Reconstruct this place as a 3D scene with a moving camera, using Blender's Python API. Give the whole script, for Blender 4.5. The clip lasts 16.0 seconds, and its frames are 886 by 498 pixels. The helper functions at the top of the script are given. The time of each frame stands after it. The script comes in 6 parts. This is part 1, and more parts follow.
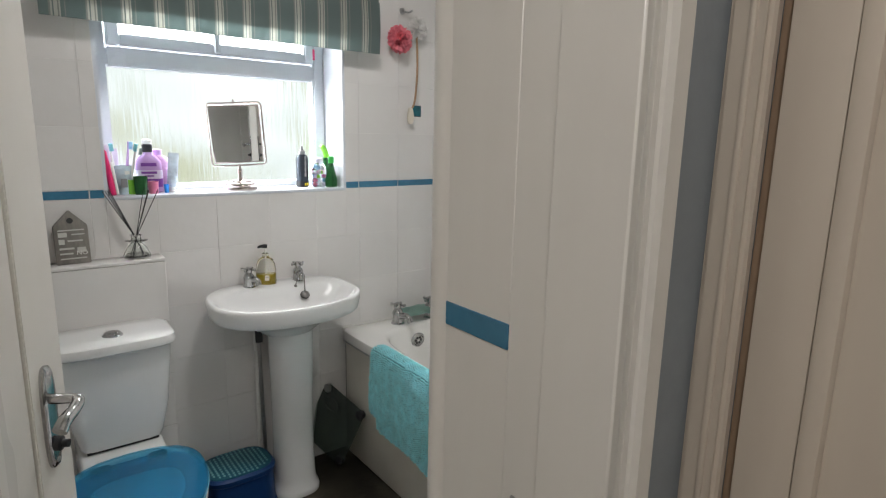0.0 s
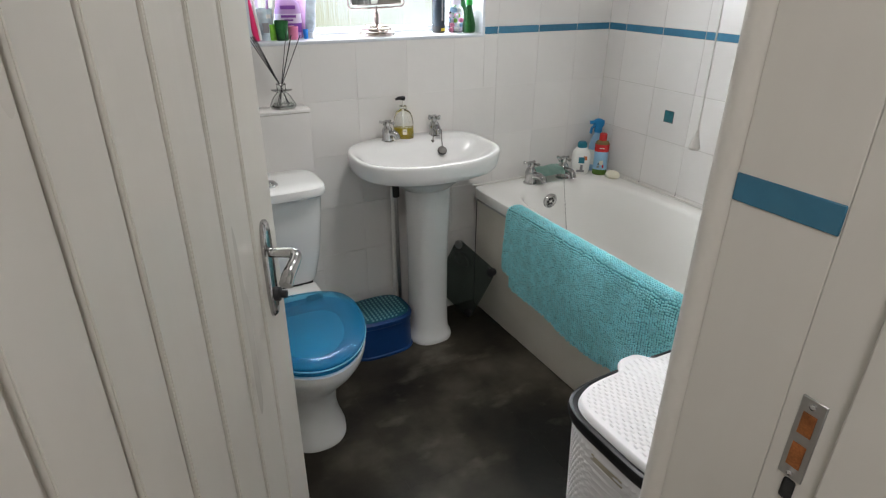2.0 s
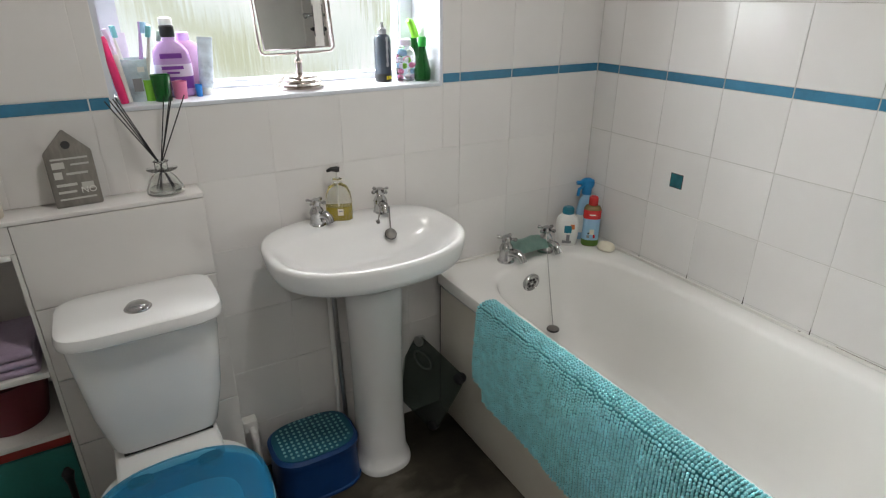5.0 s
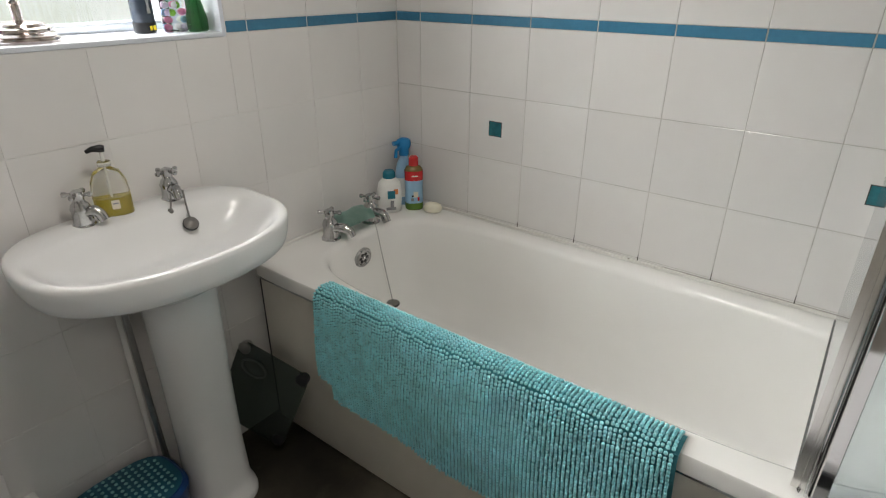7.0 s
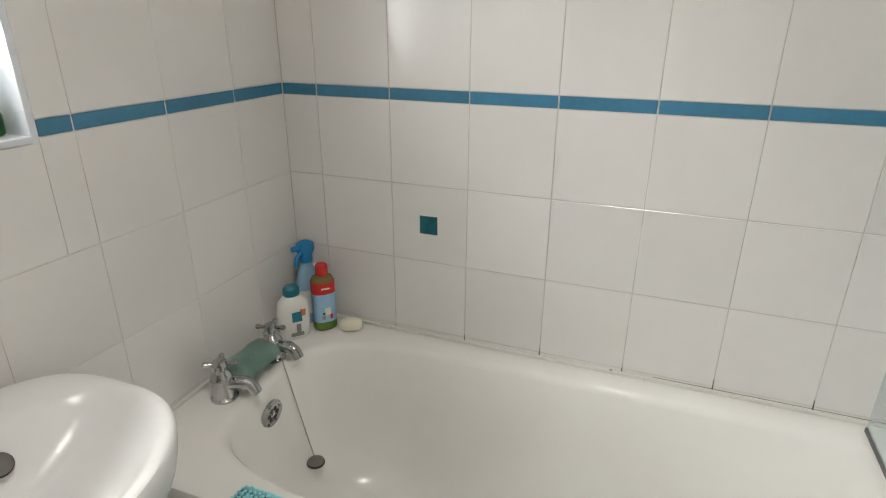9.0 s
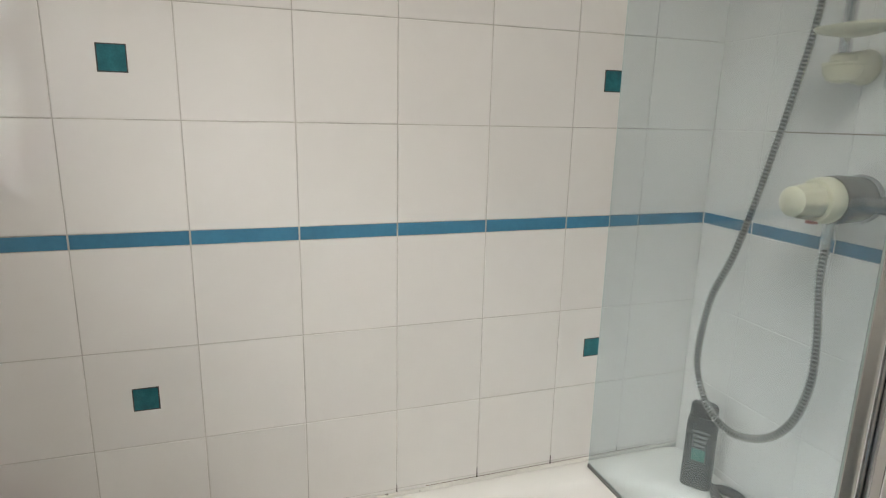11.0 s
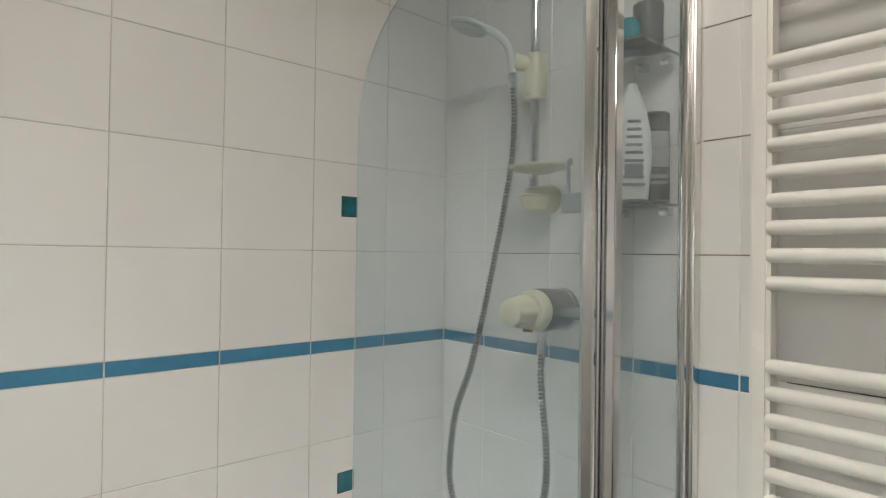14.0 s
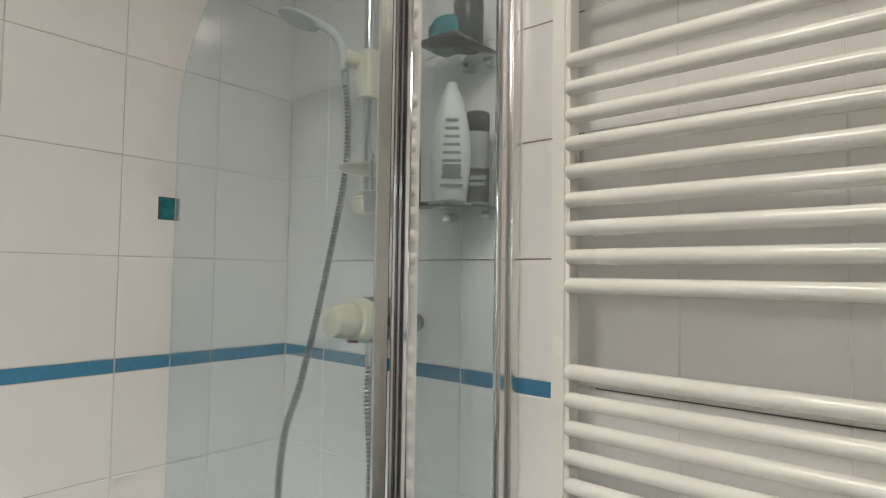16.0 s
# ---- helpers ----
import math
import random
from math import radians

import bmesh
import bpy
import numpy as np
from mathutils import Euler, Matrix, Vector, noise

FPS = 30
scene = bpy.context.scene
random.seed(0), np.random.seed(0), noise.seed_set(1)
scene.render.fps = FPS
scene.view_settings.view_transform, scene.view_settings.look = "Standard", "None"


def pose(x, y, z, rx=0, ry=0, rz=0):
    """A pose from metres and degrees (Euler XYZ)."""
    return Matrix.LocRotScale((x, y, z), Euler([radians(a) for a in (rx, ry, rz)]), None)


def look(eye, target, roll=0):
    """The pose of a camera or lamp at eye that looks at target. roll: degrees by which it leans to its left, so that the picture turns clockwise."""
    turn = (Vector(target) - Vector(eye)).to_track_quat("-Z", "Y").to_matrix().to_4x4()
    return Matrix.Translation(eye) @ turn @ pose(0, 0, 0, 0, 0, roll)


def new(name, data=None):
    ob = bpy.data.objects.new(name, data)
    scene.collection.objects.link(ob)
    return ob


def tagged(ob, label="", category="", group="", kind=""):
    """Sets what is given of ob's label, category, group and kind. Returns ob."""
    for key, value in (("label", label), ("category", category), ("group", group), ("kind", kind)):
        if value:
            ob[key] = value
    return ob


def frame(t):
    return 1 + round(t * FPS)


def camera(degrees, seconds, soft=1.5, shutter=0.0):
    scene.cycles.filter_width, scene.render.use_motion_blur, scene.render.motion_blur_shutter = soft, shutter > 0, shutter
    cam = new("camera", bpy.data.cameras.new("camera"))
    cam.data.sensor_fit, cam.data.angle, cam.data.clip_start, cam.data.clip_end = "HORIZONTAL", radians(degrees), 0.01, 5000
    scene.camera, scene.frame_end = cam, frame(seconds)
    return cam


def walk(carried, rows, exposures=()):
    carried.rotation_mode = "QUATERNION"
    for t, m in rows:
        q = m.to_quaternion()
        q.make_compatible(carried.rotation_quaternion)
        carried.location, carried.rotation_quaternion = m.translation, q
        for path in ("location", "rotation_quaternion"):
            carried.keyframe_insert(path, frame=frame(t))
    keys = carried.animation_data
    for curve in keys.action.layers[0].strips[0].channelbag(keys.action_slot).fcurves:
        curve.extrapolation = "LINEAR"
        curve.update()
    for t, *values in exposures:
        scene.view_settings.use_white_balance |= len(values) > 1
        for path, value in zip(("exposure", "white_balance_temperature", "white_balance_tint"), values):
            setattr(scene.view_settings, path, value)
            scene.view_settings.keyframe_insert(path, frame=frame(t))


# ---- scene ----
cam = camera(75.4, 16.0, soft=1.2)
PATH = [
    (0, (0.072, 0.155, 1.409), (1.269, 1.71, 1.024), 1.2),
    (0.5, (0.058, 0.213, 1.349), (1.095, 1.837, 0.814), 1.1),
    (1, (0.027, 0.257, 1.335), (0.961, 1.885, 0.645), 1.0),
    (1.5, (-0.047, 0.3, 1.371), (0.828, 1.908, 0.566), 0.6),
    (2, (-0.041, 0.325, 1.393), (0.819, 1.911, 0.53), 0.5),
    (2.5, (0.026, 0.391, 1.416), (0.89, 1.968, 0.54), 0.5),
    (3, (0.162, 0.506, 1.404), (1.023, 2.088, 0.534), 0.4),
    (3.2, (0.204, 0.539, 1.388), (1.052, 2.13, 0.522), 0.4),
    (5.5, (0.318, 0.857, 1.434), (1.342, 2.383, 0.646), 0.2),
    (6, (0.332, 0.924, 1.363), (1.502, 2.334, 0.561), 0.3),
    (6.5, (0.3, 0.969, 1.324), (1.618, 2.224, 0.494), 0.1),
    (7, (0.338, 0.985, 1.314), (1.78, 2.073, 0.457), 0.3),
    (7.5, (0.383, 1.032, 1.331), (1.91, 1.987, 0.461), 0.4),
    (8, (0.461, 1.103, 1.348), (2.041, 1.995, 0.505), 0.4),
    (8.2, (0.498, 1.18, 1.331), (2.105, 2.047, 0.516), 0.4),
    (10.3, (0.67, 1.607, 1.416), (2.59, 1.569, 0.859), 0.7),
    (10.5, (0.664, 1.642, 1.415), (2.587, 1.441, 0.902), 1.0),
    (11, (0.71, 1.71, 1.427), (2.562, 1.096, 0.986), 1.2),
    (11.5, (0.79, 1.748, 1.423), (2.521, 0.788, 1.139), 1.2),
    (12, (0.821, 1.765, 1.418), (2.435, 0.595, 1.265), 1.1),
    (12.5, (0.83, 1.771, 1.417), (2.362, 0.487, 1.358), 1.0),
    (13, (0.828, 1.748, 1.417), (2.336, 0.434, 1.414), 0.7),
    (13.5, (0.785, 1.705, 1.412), (2.285, 0.382, 1.43), 0.8),
    (14, (0.721, 1.654, 1.408), (2.218, 0.328, 1.431), 0.8),
    (14.5, (0.687, 1.601, 1.402), (2.157, 0.245, 1.438), 0.7),
    (15, (0.66, 1.541, 1.397), (2.094, 0.148, 1.463), 0.8),
    (15.5, (0.649, 1.496, 1.387), (2.018, 0.039, 1.471), 0.7),
    (16, (0.64, 1.476, 1.386), (1.936, -0.045, 1.478), 0.8),
]
EXPOSURES = [(0, 0.03, 6400, 10), (1.0, 0.14, 6350, 10), (3.0, 0.13, 6350, 10), (5.5, -0.13, 6600, 10), (6.5, -0.21, 6700, 10), (7.2, -0.12, 6700, 10), (8.0, -0.08, 6750, 10), (10.5, 0.0, 6950, 10), (12.0, -0.18, 7000, 10), (13.5, -0.18, 6980, 10), (16.0, -0.14, 6950, 10)]
walk(cam, [(t, look(eye, target, roll)) for t, eye, target, roll in PATH], EXPOSURES)
WINDOW_WATTS, WEST_WATTS, ROOM_WATTS, HALL_WATTS, GARDEN = 145.0, 115.0, 10.0, 8.2, 1.1
DOOR_ANGLE = 59.0


# ---- light ----
world = bpy.data.worlds.new("sky")
scene.world = world
world.use_nodes = True
wn = world.node_tree
sky = wn.nodes.new("ShaderNodeTexSky")
sky.sky_type, sky.sun_disc, sky.sun_elevation, sky.sun_rotation = "NISHITA", False, radians(40), radians(20)
wn.links.new(sky.outputs[0], wn.nodes["Background"].inputs[0])
wn.nodes["Background"].inputs[1].default_value = 0.12

sun = new("sun", bpy.data.lights.new("sun", "SUN"))
sun.data.energy, sun.data.angle, sun.data.color = 0.8, radians(20), (1.0, 0.96, 0.9)
sun.matrix_world = look((0.6, 8, 8), (0.7, 2, 1))

# the sky's light in the window's opening, outside the obscure pane
window_light = new("window_light", bpy.data.lights.new("window_light", "AREA"))
window_light.data.shape, window_light.data.size, window_light.data.size_y = "RECTANGLE", 1.6, 0.9
window_light.data.energy, window_light.data.color = WINDOW_WATTS, (0.96, 0.98, 1.0)
window_light.matrix_world = look((0.78, 3.3, 2.25), (0.85, 1.2, 0.7))

# added lamp, hidden west of the window: sky light for the bath wall
west_sky = new("west_sky_light", bpy.data.lights.new("west_sky_light", "AREA"))
west_sky.data.shape, west_sky.data.size, west_sky.data.size_y = "RECTANGLE", 1.8, 1.5
west_sky.data.energy, west_sky.data.color = WEST_WATTS, (0.93, 0.97, 1.0)
west_sky.matrix_world = look((-0.95, 3.3, 1.9), (1.3, 1.8, 1.1))

# added fill lamp under the bathroom ceiling; no such lamp is in view
room_fill_light = new("room_fill_light", bpy.data.lights.new("room_fill_light", "AREA"))
room_fill_light.data.shape, room_fill_light.data.size = "DISK", 0.3
room_fill_light.data.energy, room_fill_light.data.color = ROOM_WATTS, (1.0, 0.97, 0.93)
room_fill_light.matrix_world = look((0.85, 1.45, 2.35), (0.85, 1.45, 0))

# assumed lamp, added out of view to brighten the landing side
hall_fill_light = new("hall_fill_light", bpy.data.lights.new("hall_fill_light", "AREA"))
hall_fill_light.data.shape, hall_fill_light.data.size = "DISK", 0.28
hall_fill_light.data.energy, hall_fill_light.data.color = HALL_WATTS, (1.0, 0.95, 0.9)
hall_fill_light.matrix_world = look((-0.2, -0.1, 2.33), (-0.2, -0.1, 0))


# ---- materials ----
def nodes_of(name):
    m = bpy.data.materials.new(name)
    m.use_nodes = True
    return m, m.node_tree, m.node_tree.nodes["Principled BSDF"]


def noise_tex(t, scale, detail=3.0, coords="Position", stretch=(1, 1, 1)):
    c = t.nodes.new("ShaderNodeNewGeometry")
    mp = t.nodes.new("ShaderNodeMapping")
    mp.inputs["Scale"].default_value = stretch
    n = t.nodes.new("ShaderNodeTexNoise")
    n.inputs["Scale"].default_value, n.inputs["Detail"].default_value = scale, detail
    t.links.new(c.outputs[coords], mp.inputs[0])
    t.links.new(mp.outputs[0], n.inputs["Vector"])
    return n.outputs["Fac"]


def ramp(t, fac, stops):
    r = t.nodes.new("ShaderNodeValToRGB")
    els = r.color_ramp.elements
    while len(els) < len(stops):
        els.new(0.5)
    for e, (p, c) in zip(els, stops):
        e.position, e.color = p, (*c, 1)
    t.links.new(fac, r.inputs[0])
    return r.outputs[0]


def shade(c, k):
    return tuple(min(1, v * k) for v in c)


def mat(name, color, rough=0.5, metal=0.0, var=0.08, scale=6.0, bump=0.02, bump_scale=60.0, rough_var=0.08, trans=0.0, ior=1.45, coat=0.0, random_var=0.0, sheen=0.0, alpha=1.0, stretch=(1, 1, 1), bump_dist=0.004, sss=0.0):
    """Colour that varies at two scales, roughness that varies, and fine relief."""
    m, t, b = nodes_of(name)
    big = noise_tex(t, scale, 4.0, stretch=stretch)
    col = ramp(t, big, [(0.3, shade(color, 1 - var)), (0.7, shade(color, 1 + var))])
    fine = noise_tex(t, scale * 9, 2.0, stretch=stretch)
    mix = t.nodes.new("ShaderNodeMix")
    mix.data_type, mix.blend_type = "RGBA", "OVERLAY"
    mix.inputs[0].default_value = min(1.0, var * 1.5)
    t.links.new(col, mix.inputs[6])
    grey = ramp(t, fine, [(0.3, (0.35,) * 3), (0.7, (0.65,) * 3)])
    t.links.new(grey, mix.inputs[7])
    out = mix.outputs[2]
    if random_var:
        info = t.nodes.new("ShaderNodeObjectInfo")
        r = ramp(t, info.outputs["Random"], [(0.0, (1 - random_var,) * 3), (1.0, (1.0, 1.0, 1.0))])
        mul = t.nodes.new("ShaderNodeMix")
        mul.data_type, mul.blend_type = "RGBA", "MULTIPLY"
        mul.inputs[0].default_value = 1.0
        t.links.new(out, mul.inputs[6])
        t.links.new(r, mul.inputs[7])
        out = mul.outputs[2]
    t.links.new(out, b.inputs["Base Color"])
    mr = t.nodes.new("ShaderNodeMapRange")
    mr.inputs[3].default_value, mr.inputs[4].default_value = max(0.02, rough - rough_var), min(1, rough + rough_var)
    t.links.new(big, mr.inputs[0])
    t.links.new(mr.outputs[0], b.inputs["Roughness"])
    b.inputs["Metallic"].default_value = metal
    b.inputs["IOR"].default_value = ior
    b.inputs["Transmission Weight"].default_value = trans
    b.inputs["Coat Weight"].default_value = coat
    b.inputs["Sheen Weight"].default_value = sheen
    b.inputs["Alpha"].default_value = alpha
    b.inputs["Subsurface Weight"].default_value = sss
    if bump:
        bn = t.nodes.new("ShaderNodeBump")
        bn.inputs["Strength"].default_value, bn.inputs["Distance"].default_value = bump, bump_dist
        t.links.new(noise_tex(t, bump_scale, 3.0, stretch=stretch), bn.inputs["Height"])
        t.links.new(bn.outputs[0], b.inputs["Normal"])
    return m


M_TILE = mat("white_glazed_tile", (0.77, 0.75, 0.73), 0.075, var=0.03, scale=3, bump=0.42, bump_scale=10, random_var=0.05, rough_var=0.04)
M_BLUE = mat("blue_glazed_tile", (0.055, 0.21, 0.34), 0.14, var=0.1, scale=8, bump=0.05, bump_scale=14, random_var=0.12)
M_TEAL = mat("teal_mosaic_tile", (0.02, 0.14, 0.17), 0.12, var=0.25, scale=40, bump=0.1, bump_scale=60)
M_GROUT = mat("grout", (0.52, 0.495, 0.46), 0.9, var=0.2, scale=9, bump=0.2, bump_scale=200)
M_GROUT_PALE = mat("pale_grout", (0.775, 0.755, 0.73), 0.8, var=0.05, scale=9, bump=0.1, bump_scale=200)
M_PLASTER = mat("plaster_paint", (0.74, 0.72, 0.68), 0.8, var=0.04, bump=0.15, bump_scale=120)
M_HALL = mat("hall_blue_grey_paint", (0.28, 0.31, 0.335), 0.75, var=0.05, bump=0.15, bump_scale=120)
M_GLOSS = mat("cream_white_gloss_paint", (0.76, 0.735, 0.69), 0.3, var=0.05, scale=4, bump=0.12, bump_scale=35, stretch=(1, 1, 0.15))
M_TRIM = mat("white_plastic_trim", (0.78, 0.77, 0.74), 0.35, var=0.03, bump=0.02)
M_CERAMIC = mat("white_vitreous_china", (0.8, 0.8, 0.79), 0.22, var=0.02, scale=2, bump=0.015, bump_scale=12, rough_var=0.03, coat=0.08)
M_BATH = mat("white_bath_acrylic", (0.82, 0.81, 0.78), 0.16, var=0.03, scale=2, bump=0.02, bump_scale=10, rough_var=0.05)
M_PANEL = mat("cream_bath_panel", (0.76, 0.72, 0.64), 0.35, var=0.05, scale=3, bump=0.05, bump_scale=30)
M_CHROME = mat("chrome", (0.78, 0.78, 0.79), 0.09, metal=1.0, var=0.03, bump=0.02, bump_scale=30, rough_var=0.05)
# chrome with its dark reflections put into the base colour
M_TAP = mat("dark_mirrored_chrome", (0.5, 0.5, 0.5), 0.12, metal=1.0, var=0.2, scale=30, bump=0.04, bump_scale=60)
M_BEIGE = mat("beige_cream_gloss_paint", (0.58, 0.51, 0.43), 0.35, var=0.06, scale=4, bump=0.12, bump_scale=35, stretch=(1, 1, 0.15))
M_SATIN = mat("satin_chrome", (0.8, 0.79, 0.77), 0.26, metal=1.0, var=0.04, bump=0.02, bump_scale=20, rough_var=0.06, stretch=(1, 1, 0.1))
M_DULL = mat("brushed_steel", (0.5, 0.5, 0.5), 0.3, metal=1.0, var=0.1, bump=0.05)
M_COPPER = mat("rusty_copper", (0.45, 0.17, 0.06), 0.5, metal=0.6, var=0.4, scale=40)
M_BLACK = mat("black_plastic", (0.012, 0.012, 0.014), 0.35, var=0.2, bump=0.02)
# near-black for rubber parts, also painted as shade in holes and gaps
M_RUBBER_SHADE = mat("dark_rubber_and_gap_shade", (0.03, 0.03, 0.03), 0.7, var=0.2)
M_CREAM = mat("yellowed_cream_plastic", (0.72, 0.67, 0.5), 0.3, var=0.08, scale=12, bump=0.02)
M_WHITE = mat("white_plastic", (0.8, 0.8, 0.78), 0.35, var=0.03, bump=0.02)
M_SEAL, _t, _b = nodes_of("white_sealant_with_mildew")
_t.links.new(ramp(_t, noise_tex(_t, 34.0, 3.0), [(0.7, (0.74, 0.72, 0.68)), (0.78, (0.2, 0.17, 0.14))]), _b.inputs["Base Color"])
_b.inputs["Roughness"].default_value = 0.45
M_UPVC = mat("white_upvc", (0.7, 0.73, 0.78), 0.25, var=0.02, bump=0.01)
M_RAD = mat("white_radiator_enamel", (0.78, 0.76, 0.71), 0.25, var=0.03, bump=0.03, bump_scale=25)
M_STOOL = mat("blue_plastic", (0.006, 0.045, 0.17), 0.35, var=0.1, bump=0.03)
M_STUD = mat("teal_blue_rubber_stud", (0.2, 0.44, 0.46), 0.45, var=0.1)


def glass_mat(name, tint, rough=0.0, ior=1.45, bump=0.0, bump_scale=30.0, stretch=(1, 1, 1)):
    m, t, b = nodes_of(name)
    b.inputs["Base Color"].default_value = (*tint, 1)
    b.inputs["Transmission Weight"].default_value = 1.0
    b.inputs["Roughness"].default_value = rough
    b.inputs["IOR"].default_value = ior
    if bump:
        bn = t.nodes.new("ShaderNodeBump")
        bn.inputs["Strength"].default_value, bn.inputs["Distance"].default_value = bump, 0.01
        t.links.new(noise_tex(t, bump_scale, 2.0, stretch=stretch), bn.inputs["Height"])
        t.links.new(bn.outputs[0], b.inputs["Normal"])
    return m


def screen_glass():
    """Greenish glass under a thin veil of dried water marks."""
    m, t, b = nodes_of("shower_screen_glass")
    b.inputs["Base Color"].default_value = (0.75, 0.825, 0.85, 1)
    b.inputs["Transmission Weight"].default_value = 1.0
    b.inputs["Roughness"].default_value = 0.02
    veil = t.nodes.new("ShaderNodeBsdfDiffuse")
    veil.inputs[0].default_value = (0.45, 0.53, 0.56, 1)
    mix = t.nodes.new("ShaderNodeMixShader")
    mr = t.nodes.new("ShaderNodeMapRange")
    mr.inputs[3].default_value, mr.inputs[4].default_value = 0.03, 0.1
    t.links.new(noise_tex(t, 5.0, 5.0, stretch=(1, 1, 0.45)), mr.inputs[0])
    t.links.new(mr.outputs[0], mix.inputs[0])
    t.links.new(b.outputs[0], mix.inputs[1])
    t.links.new(veil.outputs[0], mix.inputs[2])
    t.links.new(mix.outputs[0], t.nodes["Material Output"].inputs[0])
    return m


M_SCREEN = screen_glass()
M_GLASS_EDGE = mat("pale_green_glass_edge", (0.5, 0.6, 0.58), 0.25, var=0.06, bump=0.0)
M_PANE = glass_mat("rippled_obscure_glass", (0.96, 0.99, 0.97), 0.14, bump=0.6, bump_scale=26, stretch=(1.6, 1, 0.16))
M_GLASS = glass_mat("clear_glass", (0.97, 0.98, 0.97))
M_SHELFGLASS = glass_mat("green_shelf_glass", (0.88, 0.95, 0.93))


def floor_material():
    """Dark slate-effect vinyl: cloudy grey-brown patches with pale scuffs."""
    m, t, b = nodes_of("dark_slate_vinyl")
    base = ramp(t, noise_tex(t, 2.6, 6.0), [(0.38, (0.006, 0.005, 0.0032)), (0.52, (0.028, 0.0235, 0.016)), (0.7, (0.105, 0.092, 0.07))])
    streak = ramp(t, noise_tex(t, 4.0, 6.0, stretch=(1, 1.6, 1)), [(0.57, (0.0, 0.0, 0.0)), (0.78, (0.17, 0.155, 0.125))])
    add = t.nodes.new("ShaderNodeMix")
    add.data_type, add.blend_type = "RGBA", "ADD"
    add.inputs[0].default_value = 0.7
    t.links.new(base, add.inputs[6])
    t.links.new(streak, add.inputs[7])
    info = t.nodes.new("ShaderNodeObjectInfo")
    r = ramp(t, info.outputs["Random"], [(0.0, (0.92,) * 3), (1.0, (1.06,) * 3)])
    mul = t.nodes.new("ShaderNodeMix")
    mul.data_type, mul.blend_type = "RGBA", "MULTIPLY"
    mul.inputs[0].default_value = 1.0
    t.links.new(add.outputs[2], mul.inputs[6])
    t.links.new(r, mul.inputs[7])
    t.links.new(mul.outputs[2], b.inputs["Base Color"])
    b.inputs["Roughness"].default_value, b.inputs["Specular IOR Level"].default_value = 0.5, 0.35
    bn = t.nodes.new("ShaderNodeBump")
    bn.inputs["Strength"].default_value, bn.inputs["Distance"].default_value = 0.25, 0.003
    t.links.new(noise_tex(t, 45, 5.0), bn.inputs["Height"])
    t.links.new(bn.outputs[0], b.inputs["Normal"])
    return m


M_FLOOR = floor_material()


def resin_material(name, deep, pale, tint, clearness):
    """Clear cast resin or glass: a glossy skin over a tint that lets the things below show."""
    m, t, b = nodes_of(name)
    t.links.new(ramp(t, noise_tex(t, 9, 4.0), [(0.3, deep), (0.7, pale)]), b.inputs["Base Color"])
    b.inputs["Roughness"].default_value, b.inputs["Coat Weight"].default_value, b.inputs["Coat Roughness"].default_value = 0.12, 1.0, 0.04
    bn = t.nodes.new("ShaderNodeBump")
    bn.inputs["Strength"].default_value, bn.inputs["Distance"].default_value = 0.05, 0.004
    t.links.new(noise_tex(t, 60, 3.0), bn.inputs["Height"])
    t.links.new(bn.outputs[0], b.inputs["Normal"])
    clear = t.nodes.new("ShaderNodeBsdfTransparent")
    clear.inputs[0].default_value = (*tint, 1)
    mix = t.nodes.new("ShaderNodeMixShader")
    mix.inputs[0].default_value = clearness
    t.links.new(b.outputs[0], mix.inputs[1])
    t.links.new(clear.outputs[0], mix.inputs[2])
    t.links.new(mix.outputs[0], t.nodes["Material Output"].inputs[0])
    return m


M_RESIN = resin_material("clear_blue_resin", (0.02, 0.25, 0.46), (0.035, 0.31, 0.54), (0.4, 0.8, 0.95), 0.62)
M_SCALES = resin_material("smoky_scales_glass", (0.06, 0.072, 0.068), (0.09, 0.105, 0.098), (0.62, 0.68, 0.65), 0.7)


# ---- mesh helpers ----
def add_box(bm, x0, x1, y0, y1, z0, z1):
    r = bmesh.ops.create_cube(bm, size=1.0, matrix=Matrix.LocRotScale(((x0 + x1) / 2, (y0 + y1) / 2, (z0 + z1) / 2), None, (x1 - x0, y1 - y0, z1 - z0)))
    return r["verts"]


def box(x0, x1, y0, y1, z0, z1, bevel=0.0, seg=2):
    bm = bmesh.new()
    add_box(bm, x0, x1, y0, y1, z0, z1)
    if bevel:
        bmesh.ops.bevel(bm, geom=bm.edges[:], offset=bevel, segments=seg, profile=0.5, affect="EDGES")
    return bm


def loft(bm, rings, cap0=True, cap1=True):
    rows = [[bm.verts.new(p) for p in ring] for ring in rings]
    n = len(rows[0])
    for a, b in zip(rows, rows[1:]):
        for i in range(n):
            bm.faces.new((a[i], a[(i + 1) % n], b[(i + 1) % n], b[i]))
    if cap0:
        bm.faces.new(list(reversed(rows[0])))
    if cap1:
        bm.faces.new(rows[-1])
    return rows


def ellipse(cx, cy, z, a, b, n=32, power=2.0):
    """A ring in the level z: power 2 is an ellipse, more makes it squarer."""
    out = []
    for i in range(n):
        u = 2 * math.pi * i / n
        c, s = math.cos(u), math.sin(u)
        out.append(Vector((cx + a * math.copysign(abs(c) ** (2 / power), c), cy + b * math.copysign(abs(s) ** (2 / power), s), z)))
    return out


